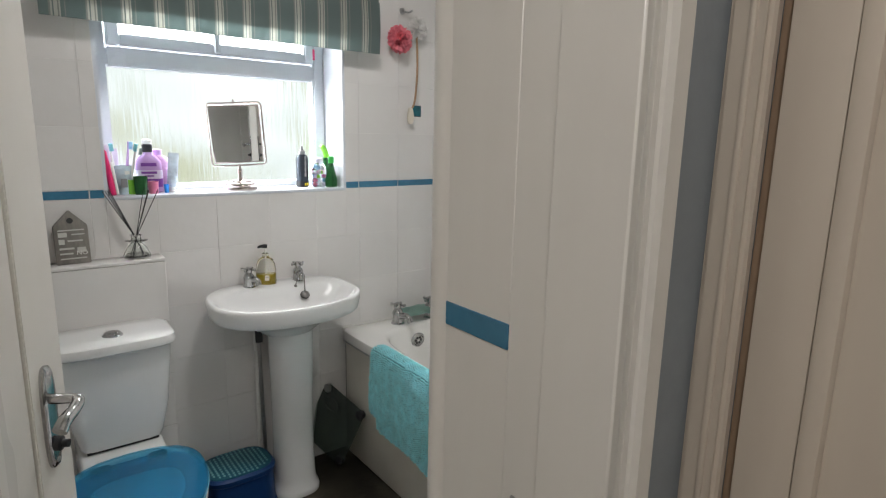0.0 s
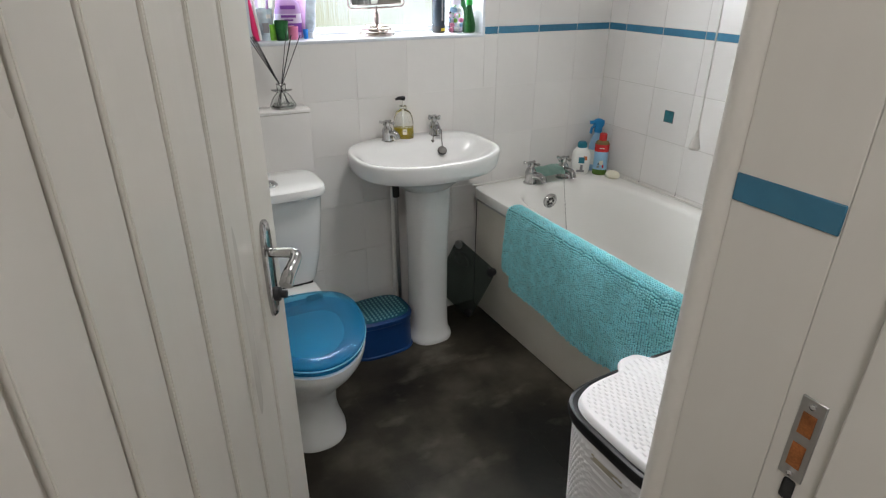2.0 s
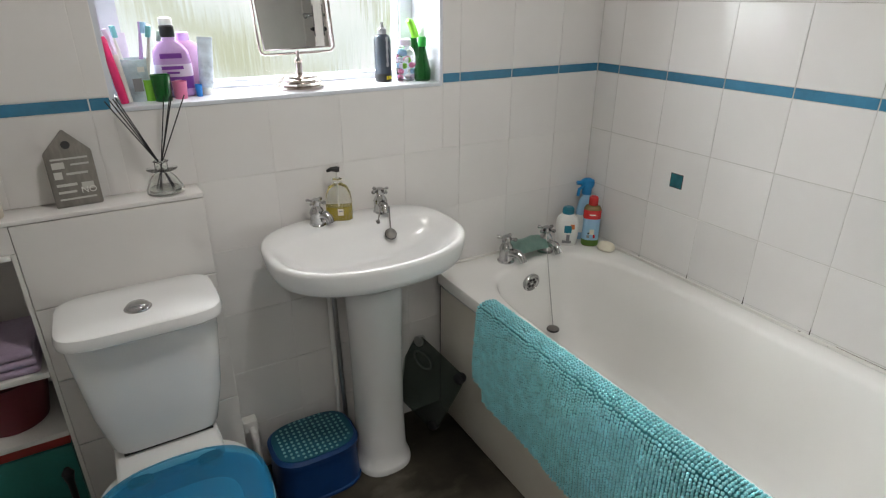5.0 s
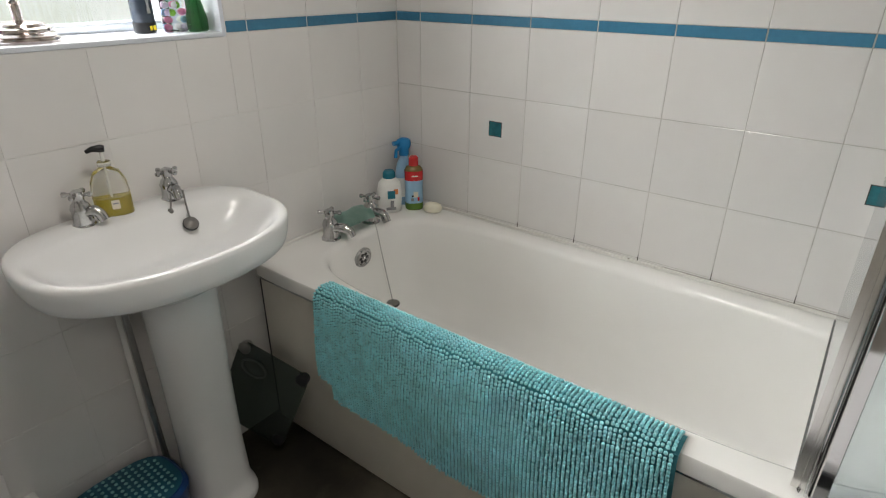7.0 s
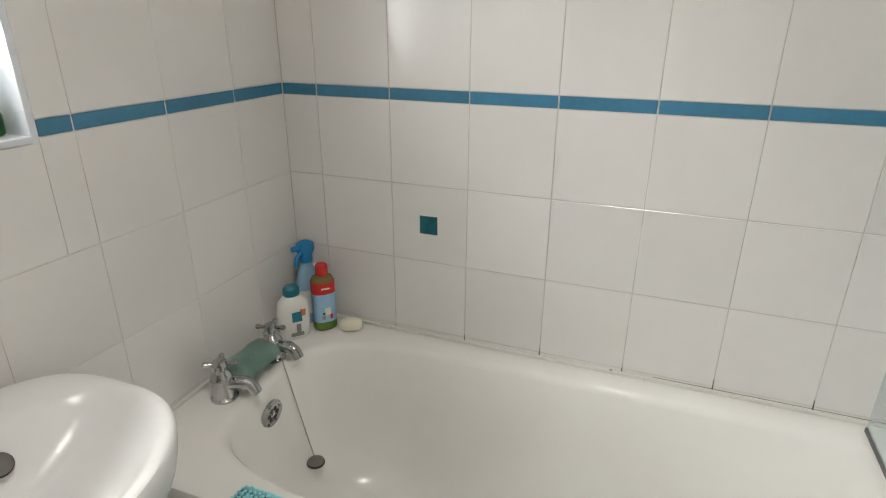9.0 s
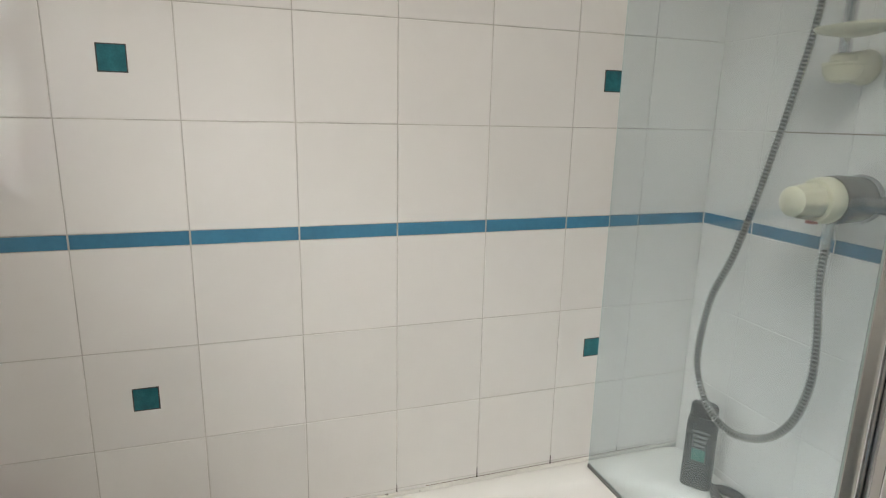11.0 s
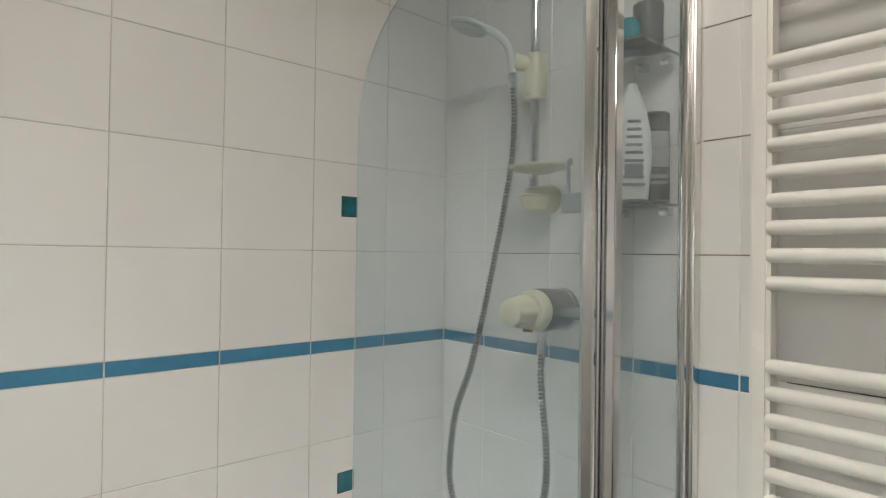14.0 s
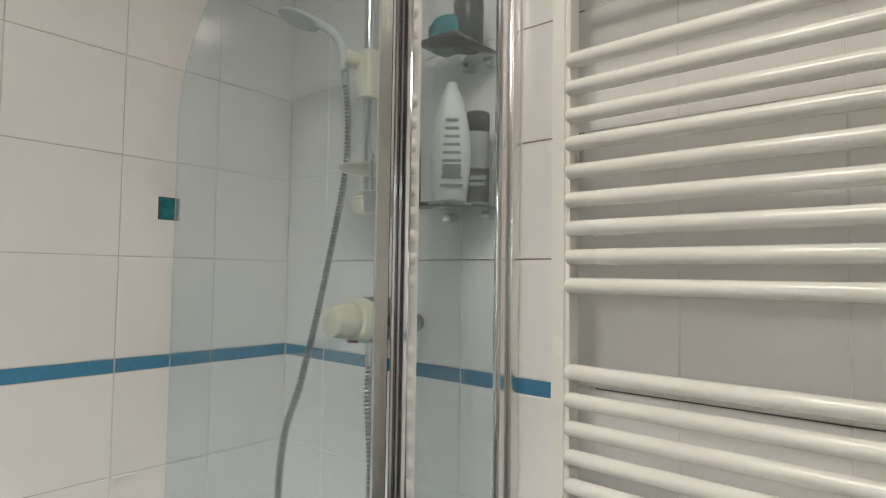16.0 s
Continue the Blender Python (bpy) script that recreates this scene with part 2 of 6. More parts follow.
def lathe(profile, n=28, m=None, bm=None):
    """A turned body: profile of (radius, height)."""
    bm = bm or bmesh.new()
    m = m or Matrix.Identity(4)
    loft(bm, [[m @ p for p in ellipse(0, 0, z, max(r, 1e-4), max(r, 1e-4), n)] for r, z in profile])
    return bm


def body(sections, n=28, power=2.0, m=None, bm=None):
    """An upright body of level rings: (half width, half depth, height)."""
    bm = bm or bmesh.new()
    m = m or Matrix.Identity(4)
    loft(bm, [[m @ p for p in ellipse(0, 0, z, a, b, n, power)] for a, b, z in sections])
    return bm


def spline(points, steps=8):
    """A smooth line through points."""
    p = [Vector(q) for q in points]
    p = [2 * p[0] - p[1]] + p + [2 * p[-1] - p[-2]]
    out = []
    for i in range(1, len(p) - 2):
        for k in range(steps):
            u = k / steps
            out.append(0.5 * (2 * p[i] + (p[i + 1] - p[i - 1]) * u + (2 * p[i - 1] - 5 * p[i] + 4 * p[i + 1] - p[i + 2]) * u * u + (3 * p[i] - p[i - 1] - 3 * p[i + 1] + p[i + 2]) * u ** 3))
    return out + [p[-2]]


def tube(points, radius, n=10, closed=False, bm=None):
    """A round bar along points; radius is one number or a function of the step."""
    bm = bm or bmesh.new()
    pts = [Vector(p) for p in points]
    rings, up = [], Vector((0.31, 0.22, 0.92))
    for i, p in enumerate(pts):
        a = pts[i - 1] if i or closed else p
        b = pts[(i + 1) % len(pts)] if i < len(pts) - 1 or closed else p
        d = (b - a).normalized()
        side = d.cross(up).normalized()
        up = side.cross(d).normalized()
        r = radius(i) if callable(radius) else radius
        rings.append([p + r * (math.cos(2 * math.pi * k / n) * side + math.sin(2 * math.pi * k / n) * up) for k in range(n)])
    rows = loft(bm, rings, not closed, not closed)
    if closed:
        for i in range(n):
            bm.faces.new((rows[-1][i], rows[-1][(i + 1) % n], rows[0][(i + 1) % n], rows[0][i]))
    return bm


def mesh_of(name, bm, material, smooth=True):
    bmesh.ops.recalc_face_normals(bm, faces=bm.faces[:])
    me = bpy.data.meshes.new(name)
    bm.to_mesh(me)
    bm.free()
    me.materials.append(material)
    if smooth:
        me.polygons.foreach_set("use_smooth", [True] * len(me.polygons))
        me.set_sharp_from_angle(angle=radians(38))
    return me


def part(name, bm, material, parent=None, label="", smooth=True, m=None):
    """One mesh object under a thing or a part."""
    ob = new(name, mesh_of(name, bm, material, smooth))
    if parent:
        ob.parent = parent
    if m:
        ob.matrix_basis = m
    return tagged(ob, label)


def thing(name, label, category, m=None, group=""):
    ob = new(name)
    ob.empty_display_size = 0.05
    if m:
        ob.matrix_basis = m
    return tagged(ob, label, category, group)


def whole(name, bm, material, label, category, m=None, group="", smooth=True):
    ob = part(name, bm, material, None, "", smooth, m)
    return tagged(ob, label, category, group)


def structure(name, bm, material, label="", category="", smooth=False):
    return tagged(part(name, bm, material, None, "", smooth), label, category, kind="structure")


def at(x, y, z, rz=0.0):
    return pose(x, y, z, 0, 0, rz)


# ---- the room's plan ----
XE, YN, YS, XW, CEIL = 1.86, 2.33, 0.637, -0.33, 2.38   # faces of the tiled walls
TILE_D = 0.0016                                         # tiles stand this far in front of the wall
WX0, WX1, WZ0, WZ1, WY = 0.335, 1.222, 1.19, 2.02, 2.5   # window opening and frame plane
DX0, DX1, DTOP = -0.295, 0.467, 2.03                    # doorway
DY0, DY1 = 0.43, 0.655                                   # thickness of the wall with the door
RIM = 0.572                                             # the bath's rim
BAND0, BAND1 = 1.186, 1.214
HX = 0.592                                              # the landing's side wall

g = TILE_D
# floor: base under separate vinyl tiles
floor = structure("floor", box(XW - 0.2, XE + 0.2, DY0, YN + 0.3, -0.12, -0.004), M_FLOOR, "dark slate-effect vinyl floor", "floor")
ceiling = structure("ceiling", box(XW - 0.2, XE + 0.2, DY0, YN + 0.3, CEIL, CEIL + 0.1), M_PLASTER, "white painted ceiling", "ceiling")

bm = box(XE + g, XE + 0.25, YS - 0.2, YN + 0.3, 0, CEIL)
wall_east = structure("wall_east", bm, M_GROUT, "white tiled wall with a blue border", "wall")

bm = bmesh.new()
y0 = YN + g
add_box(bm, WX1, XE + g, y0, y0 + 0.3, 0, CEIL)
add_box(bm, WX0, WX1, y0, y0 + 0.3, 0, WZ0 - 0.012)
add_box(bm, WX0, WX1, y0, y0 + 0.3, WZ1, CEIL)
add_box(bm, 0.08, WX0, y0, y0 + 0.3, 0, CEIL)
add_box(bm, XW, 0.08, y0, y0 + 0.3, 0.93, CEIL)
add_box(bm, XW, 0.08, y0 + 0.2, y0 + 0.3, 0, 0.93)
wall_north = structure("wall_north", bm, M_GROUT_PALE, "white tiled window wall with a blue border", "wall")

bm = box(DX1 + 0.012, XE + g, DY0 + 0.002, YS - g, 0, CEIL)
wall_south = structure("wall_south", bm, M_GROUT_PALE, "white tiled wall behind shower and radiator", "wall")
structure("wall_over_door", box(DX0 - 0.03, DX1 + 0.012, DY0 + 0.002, DY1 - 0.004, DTOP + 0.03, CEIL), M_PLASTER, "painted wall over the doorway", "wall")
structure("wall_beside_door", box(XW - 0.2, DX0 - 0.03, DY0 + 0.002, DY1 - 0.004, 0, CEIL), M_PLASTER, "painted wall beside the doorway", "wall")
structure("wall_west", box(XW - 0.2, XW, DY1 - 0.004, YN + 0.3, 0, CEIL), M_PLASTER, "white painted wall", "wall")

# landing
structure("hall_wall_north", box(DX1 + 0.012, HX, DY0 - 0.01, DY0 + 0.002, 0, CEIL), M_HALL, "blue-grey painted landing wall", "wall")
structure("hall_wall_west_side", box(XW - 0.5, DX0 - 0.03, DY0 - 0.01, DY0 + 0.002, 0, CEIL), M_HALL, "blue-grey painted landing wall", "wall")
structure("hall_wall_over_door", box(DX0 - 0.03, DX1 + 0.012, DY0 - 0.01, DY0 + 0.002, DTOP + 0.03, CEIL), M_HALL, "blue-grey painted landing wall", "wall")
structure("hall_wall_east", box(HX, HX + 0.15, -1.3, DY0 + 0.002, 0, CEIL), M_HALL, "blue-grey painted landing wall", "wall")
# unseen walls, made white to bounce light onto the door lining
structure("hall_wall_west", box(XW - 0.6, XW - 0.5, -1.3, DY0 + 0.002, 0, CEIL), M_PLASTER, "unseen landing wall, white to bounce light", "wall")
structure("hall_wall_south", box(XW - 0.6, HX + 0.15, -1.4, -1.3, 0, CEIL), M_PLASTER, "unseen landing wall, white to bounce light", "wall")
structure("hall_ceiling", box(XW - 0.6, HX + 0.15, -1.4, DY0, CEIL, CEIL + 0.1), M_PLASTER, "white painted landing ceiling", "ceiling")
# unseen floor, an assumed pale carpet that bounces light upward
structure("hall_floor", box(XW - 0.6, HX + 0.15, -1.4, DY0 - 0.002, -0.12, 0.004), mat("pale_bounce_floor", (0.42, 0.37, 0.31), 0.95, var=0.12, scale=20, bump=0.6, bump_scale=350), "unseen landing floor, pale to bounce light", "floor")


# ---- window ----
def window():
    w = tagged(new("window_1"), "white plastic window with rippled obscure glass", "window", kind="structure")
    part("reveal", box(WX0 - 0.001, WX0 + 0.01, YN + 0.002, WY + 0.06, WZ0 - 0.012, WZ1), M_UPVC, w)
    part("reveal", box(WX1 - 0.01, WX1 + 0.001, YN + 0.002, WY + 0.06, WZ0 - 0.012, WZ1), M_UPVC, w)
    part("reveal", box(WX0 + 0.01, WX1 - 0.01, YN + 0.002, WY + 0.06, WZ1 - 0.01, WZ1 + 0.001), M_UPVC, w)
    part("window_sill", box(WX0 + 0.01, WX1 - 0.01, YN - 0.002, WY, WZ0 - 0.012, WZ0, 0.003), M_UPVC, w)
    fr = bmesh.new()
    x0, x1, z0, z1 = WX0 + 0.01, WX1 - 0.01, WZ0, WZ1 - 0.01
    f = 0.05
    for a in ((x0, x0 + f, z0, z1), (x1 - f, x1, z0, z1), (x0 + f, x1 - f, z0, z0 + 0.022), (x0 + f, x1 - f, z1 - f, z1), (x0 + f, x1 - f, 1.625, 1.69)):
        add_box(fr, a[0], a[1], WY, WY + 0.06, a[2], a[3])
    bmesh.ops.bevel(fr, geom=fr.edges[:], offset=0.006, segments=2, affect="EDGES")
    part("window_frame", fr, M_UPVC, w)
    sash = bmesh.new()
    sx0, sx1, sz0, sz1 = x0 + f + 0.004, x1 - f - 0.004, 1.694, z1 - f - 0.004
    for a in ((sx0, sx0 + 0.04, sz0, sz1), (sx1 - 0.04, sx1, sz0, sz1), (sx0 + 0.04, sx1 - 0.04, sz0, sz0 + 0.04), (sx0 + 0.04, sx1 - 0.04, sz1 - 0.04, sz1)):
        add_box(sash, a[0], a[1], WY - 0.015, WY + 0.04, a[2], a[3])
    bmesh.ops.bevel(sash, geom=sash.edges[:], offset=0.006, segments=2, affect="EDGES")
    top = part("top_sash", sash, M_UPVC, w)
    part("sash_handle", box(0.755, 0.775, WY - 0.035, WY - 0.016, sz0 + 0.005, sz0 + 0.09, 0.006), M_UPVC, top)
    for za, zb in ((WZ0 + 0.022, 1.625), (sz0 + 0.04, sz1 - 0.04)):
        p = part("pane", box(x0 + f, x1 - f, WY + 0.026, WY + 0.032, za, zb), M_PANE, w, smooth=False)
        p.visible_shadow = False


window()


def backdrop_material():
    """Bright overcast garden beyond the glass: pale sky, yellow-green foliage, a hint of brick."""
    m = bpy.data.materials.new("bright_garden")
    m.use_nodes = True
    t = m.node_tree
    t.nodes.remove(t.nodes["Principled BSDF"])
    e = t.nodes.new("ShaderNodeEmission")
    c = ramp(t, noise_tex(t, 1.3, 3.0), [(0.34, (0.6, 0.62, 0.46)), (0.46, (0.84, 0.89, 0.87)), (0.58, (1.0, 1.0, 1.0))])
    t.links.new(c, e.inputs[0])
    e.inputs[1].default_value = GARDEN
    t.links.new(e.outputs[0], t.nodes["Material Output"].inputs[0])
    return m


structure("backdrop", box(-2.6, 4.2, 3.9, 3.92, -0.5, 3.6), backdrop_material(), "pale blurred garden beyond the window", "backdrop")


# ---- doorway and door ----
def doorway():
    f = tagged(new("door_frame"), "cream-painted wooden door lining with worn strike plate", "door frame", kind="structure")
    for x0, x1, name in ((DX1, DX1 + 0.012, "lining"), (DX0 - 0.03, DX0, "lining")):
        part(name, box(x0, x1, DY0 - 0.012, 0.556, 0, DTOP, 0.002, 1), M_GLOSS, f)
    part("lining_head", box(DX0, DX1, DY0 - 0.012, 0.556, DTOP, DTOP + 0.03), M_GLOSS, f)
    part("door_stop", box(DX1 - 0.011, DX1 + 0.0005, DY0 - 0.0125, 0.5, 0, DTOP, 0.002, 1), M_GLOSS, f)
    part("door_stop", box(DX0, DX0 + 0.011, 0.432, 0.5, 0, DTOP, 0.002, 1), M_GLOSS, f)
    # rounded white bead on the room-side corner of the return
    part("corner_bead", tube([(DX1 + 0.0125, YS + 0.0405, 0), (DX1 + 0.0125, YS + 0.0405, DTOP)], 0.0178, 40), M_GLOSS, f)
    part("return_panel", box(DX1 + 0.0015, DX1 + 0.012, 0.5565, YS + 0.0245, 0, DTOP, 0.001, 1), M_GLOSS, f)
    part("border_tile", box(DX1, DX1 + 0.0075, 0.557, YS + 0.024, BAND0 + 0.008, BAND1 + 0.008, 0.0008, 1), M_BLUE, f)
    part("return_backing", box(DX1 + 0.0125, DX1 + 0.03, YS + 0.001, YS + 0.0275, 0, DTOP), M_GLOSS, f)
    for x0, x1 in ((DX1 - 0.002, DX1 + 0.028), (DX0 - 0.06, DX0 + 0.002)):
        bm = bmesh.new()
        add_box(bm, x0 - (0.008 if x0 > 0 else 0), x1, DY0 - 0.034, DY0 - 0.013, 0, DTOP + 0.05)
        bmesh.ops.bevel(bm, geom=[e for e in bm.edges if abs(e.verts[0].co.z - e.verts[1].co.z) > 1], offset=0.0098, segments=5, affect="EDGES")
        part("architrave", bm, M_GLOSS, f)
    # strike plate: steel face with two mortices showing rusty wood
    plate = part("strike_plate", box(DX1 - 0.002, DX1 + 0.001, 0.517, 0.541, 0.942, 1.038, 0.0008, 1), M_DULL, f, "scratched steel strike plate")
    part("mortice", box(DX1 - 0.0032, DX1 - 0.0019, 0.5225, 0.5355, 0.997, 1.022), M_COPPER, plate)
    part("mortice", box(DX1 - 0.0032, DX1 - 0.0019, 0.5225, 0.5355, 0.957, 0.985), M_COPPER, plate)
    part("screw", lathe([(0.003, 0), (0.003, 0.002), (0.001, 0.003)], 12, pose(DX1 - 0.002, 0.529, 0.9485, 0, -90)), M_CHROME, plate)
    part("screw", lathe([(0.003, 0), (0.003, 0.002), (0.001, 0.003)], 12, pose(DX1 - 0.002, 0.529, 1.031, 0, -90)), M_CHROME, plate)
    # no hole is cut: a dark block paints its shade
    part("latch_hole", box(DX1 - 0.0015, DX1 + 0.001, 0.521, 0.533, 0.915, 0.94, 0.003), M_RUBBER_SHADE, f)


doorway()


def door():
    d = tagged(new("door_1"), "cream-painted planked door standing half open", "door", kind="structure")
    d.matrix_basis = pose(DX0 + 0.004, 0.556, 0.0, 0, 0, DOOR_ANGLE)
    w, th = 0.724, 0.04
    part("core", box(0.004, w, -th + 0.0085, -0.0085, 0.008, DTOP - 0.004), M_GLOSS, d)
    joints = [0.004] + [0.044 + 0.0845 * k - (0.004 if k == 4 else 0) for k in range(8)] + [w]
    for side in (-1, 1):
        for i, (a, c) in enumerate(zip(joints, joints[1:])):
            bm = bmesh.new()
            y0, y1 = (-th, -th + 0.009) if side < 0 else (-0.009, 0.0)
            add_box(bm, a + (0.0047 if i else 0), c - (0.0047 if c < w else 0), y0, y1, 0.008, DTOP - 0.004)
            yf = y0 if side < 0 else y1
            es = [e for e in bm.edges if all(abs(v.co.y - yf) < 1e-5 for v in e.verts) and abs(e.verts[0].co.z - e.verts[1].co.z) > 1]
            bmesh.ops.bevel(bm, geom=es, offset=0.0015, segments=2, affect="EDGES")
            part("plank", bm, M_GLOSS, d)
    for side, yy in ((-1, -th), (1, 0.0)):
        s = side
        m = pose(w - 0.05, yy, 0.996, 90 if s < 0 else -90)
        bm = bmesh.new()
        loft(bm, [[m @ p for p in ellipse(0, 0, z, a, b, 36, 3.2)] for a, b, z in ((0.016, 0.079, -0.001), (0.016, 0.079, 0.004), (0.0138, 0.076, 0.0065), (0.009, 0.068, 0.0075))])
        plate = part("handle_plate", bm, M_TAP, d, "polished chrome back plate")
        z0 = 1.024
        y = yy + s * 0.004
        part("door_handle", tube(spline([(w - 0.05, y, z0), (w - 0.05, y + s * 0.034, z0), (w - 0.058, y + s * 0.043, z0 - 0.001), (w - 0.075, y + s * 0.043, z0 - 0.008), (w - 0.093, y + s * 0.042, z0 - 0.012), (w - 0.108, y + s * 0.041, z0 - 0.022)]), lambda i: 0.0075 + 0.00006 * i, 14), M_TAP, plate)
        # black knob added where the plate only mirrors a dark oval
        part("oval_reflection", lathe([(0.011, 0), (0.011, 0.008), (0.006, 0.01), (0.006, 0.018)], 16, m @ pose(0, -0.042 if s < 0 else 0.042, 0.006)), M_BLACK, plate, "black knob drawn for a dark oval reflection")
        for dz in (-0.067, 0.067):
            part("screw", lathe([(0.0045, 0), (0.004, 0.002), (0.001, 0.003)], 10, m @ pose(0, dz, 0.0065)), M_DULL, plate)


door()


def hall_door():
    """The frame and closed leaf of the next door on the landing."""
    f = tagged(new("hall_door_frame"), "cream-painted wooden architrave of the next door", "door frame", kind="structure")
    bm = bmesh.new()
    add_box(bm, HX - 0.019, HX, 0.38, DY0 - 0.011, 0, 2.1)
    bmesh.ops.bevel(bm, geom=[e for e in bm.edges if abs(e.verts[0].co.z - e.verts[1].co.z) > 1], offset=0.006, segments=3, affect="EDGES")
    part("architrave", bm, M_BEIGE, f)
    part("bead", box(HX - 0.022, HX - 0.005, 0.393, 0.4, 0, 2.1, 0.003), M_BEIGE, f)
    # strip coloured brown as the shade in the groove beside the leaf
    part("rebate", box(HX - 0.004, HX + 0.001, 0.371, 0.38, 0, 2.1), mat("shadowed_wood", (0.26, 0.18, 0.12), 0.6), f, "brown strip painted as the shaded gap beside the leaf")
    d = tagged(new("door_2"), "cream-painted panelled door, closed", "door", kind="structure")
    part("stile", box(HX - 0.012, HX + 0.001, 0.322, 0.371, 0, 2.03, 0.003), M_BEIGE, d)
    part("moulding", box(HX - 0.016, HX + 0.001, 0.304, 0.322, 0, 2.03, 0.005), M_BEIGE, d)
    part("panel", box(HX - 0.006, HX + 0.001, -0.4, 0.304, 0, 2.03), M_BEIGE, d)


hall_door()


# ---- bath ----
BX0, BY1 = 1.182, YN - 0.004
def bath():
    b = thing("bath", "white built-in bathtub with cream side panel", "bathtub")
    cx, cy = (BX0 + XE - 0.004) / 2, (YS + 0.004 + BY1) / 2
    a, l = (XE - 0.004 - BX0) / 2, (BY1 - YS - 0.004) / 2
    ix, iy = cx + 0.004, cy - 0.012
    rings = []
    n = 96
    for pa, pl, z, pw, ox, oy in (
            (a - 0.012, l - 0.004, RIM - 0.045, 30, 0.006, 0), (a, l, RIM - 0.04, 30, 0, 0), (a, l, RIM - 0.008, 30, 0, 0), (a - 0.003, l - 0.003, RIM - 0.002, 30, 0, 0), (a - 0.008, l - 0.008, RIM, 30, 0, 0),
            (a - 0.058, l - 0.1, RIM - 0.001, 4.5, 0, -0.01), (a - 0.068, l - 0.112, RIM - 0.006, 4.4, 0, -0.01), (a - 0.075, l - 0.12, RIM - 0.02, 4.3, 0, -0.01),
            (a - 0.085, l - 0.14, RIM - 0.12, 4.2, 0, -0.008), (a - 0.1, l - 0.175, RIM - 0.27, 4.0, 0, 0), (a - 0.125, l - 0.22, RIM - 0.35, 3.6, 0, 0.01), (a - 0.17, l - 0.29, RIM - 0.385, 3.2, 0, 0.02), (0.06, 0.2, RIM - 0.395, 2.4, 0, 0.05)):
        rings.append(ellipse(cx + ox, cy + oy, z, pa, pl, n, pw))
    bm = bmesh.new()
    loft(bm, rings, False, True)
    part("tub", bm, M_BATH, b)
    part("side_panel", box(BX0 + 0.016, BX0 + 0.03, YS + 0.008, BY1 - 0.022, 0.004, RIM - 0.04, 0.003), M_PANEL, b, "cream bath side panel")
    part("panel_trim", box(BX0 + 0.0135, BX0 + 0.0165, YS + 0.008, BY1 - 0.004, RIM - 0.058, RIM - 0.046), M_DULL, b)
    # dark strip that paints the gap's shade at the panel's end
    part("end_gap_shade", box(BX0 + 0.026, BX0 + 0.034, BY1 - 0.023, BY1 - 0.002, 0.004, RIM - 0.045), M_RUBBER_SHADE, b, "dark strip painted as the shaded gap at the panel's end")
    # seal along the tiles, a little grubby
    part("sealant", box(XE - 0.008, XE - 0.001, YS + 0.008, BY1 - 0.004, RIM - 0.002, RIM + 0.007, 0.002), M_SEAL, b)
    part("sealant", box(BX0 + 0.01, XE - 0.008, YN - 0.009, YN - 0.001, RIM - 0.002, RIM + 0.007, 0.002), M_SEAL, b)
    # overflow rose
    m = pose(1.5, 2.184, 0.5, 98, 0, 0)
    o = part("overflow", lathe([(0.034, -0.004), (0.035, 0.003), (0.031, 0.008), (0.026, 0.009), (0.023, 0.005), (0.005, 0.005)], 28, m), M_TAP, b)
    for k in range(6):
        u = k * math.pi / 3
        # dark plugs paint the shade inside the rose's holes
        part("hole", lathe([(0.006, 0), (0.006, 0.0056), (0.001, 0.006)], 10, m @ pose(0.014 * math.cos(u), 0.014 * math.sin(u), 0)), M_RUBBER_SHADE, o)
    part("screw", lathe([(0.0045, 0.004), (0.0045, 0.0075), (0.001, 0.0085)], 12, m), M_CHROME, o)
    # thin dark line at the tiles' foot, over part of the sealant
    part("dark_seal_line", tube([(XE - 0.0012, 1.36, RIM + 0.0075), (XE - 0.0012, 1.0, RIM + 0.008), (XE - 0.0012, 0.72, RIM + 0.0075)], 0.0008, 6), mat("dark_line", (0.3, 0.26, 0.22), 0.85, var=0.3, scale=40), b, "thin dark line over the sealant")
    # mould in the feet of the tile joints along the rim
    m_mould = mat("black_mould", (0.04, 0.035, 0.03), 0.8, var=0.3, scale=60)
    for k, h in ((1, 0.012), (2, 0.022), (3, 0.03), (4, 0.026), (5, 0.034), (6, 0.03), (7, 0.02)):
        y = 2.23 - 0.2 * k
        part("mould_tick", tube([(XE - 0.0012, y, RIM + 0.002), (XE - 0.001, y, RIM + 0.4 * h), (XE - 0.0005, y, RIM + h)], lambda i: (0.0021, 0.0013, 0.0006)[i], 6), m_mould, b, "black mould in the joint")


bath()


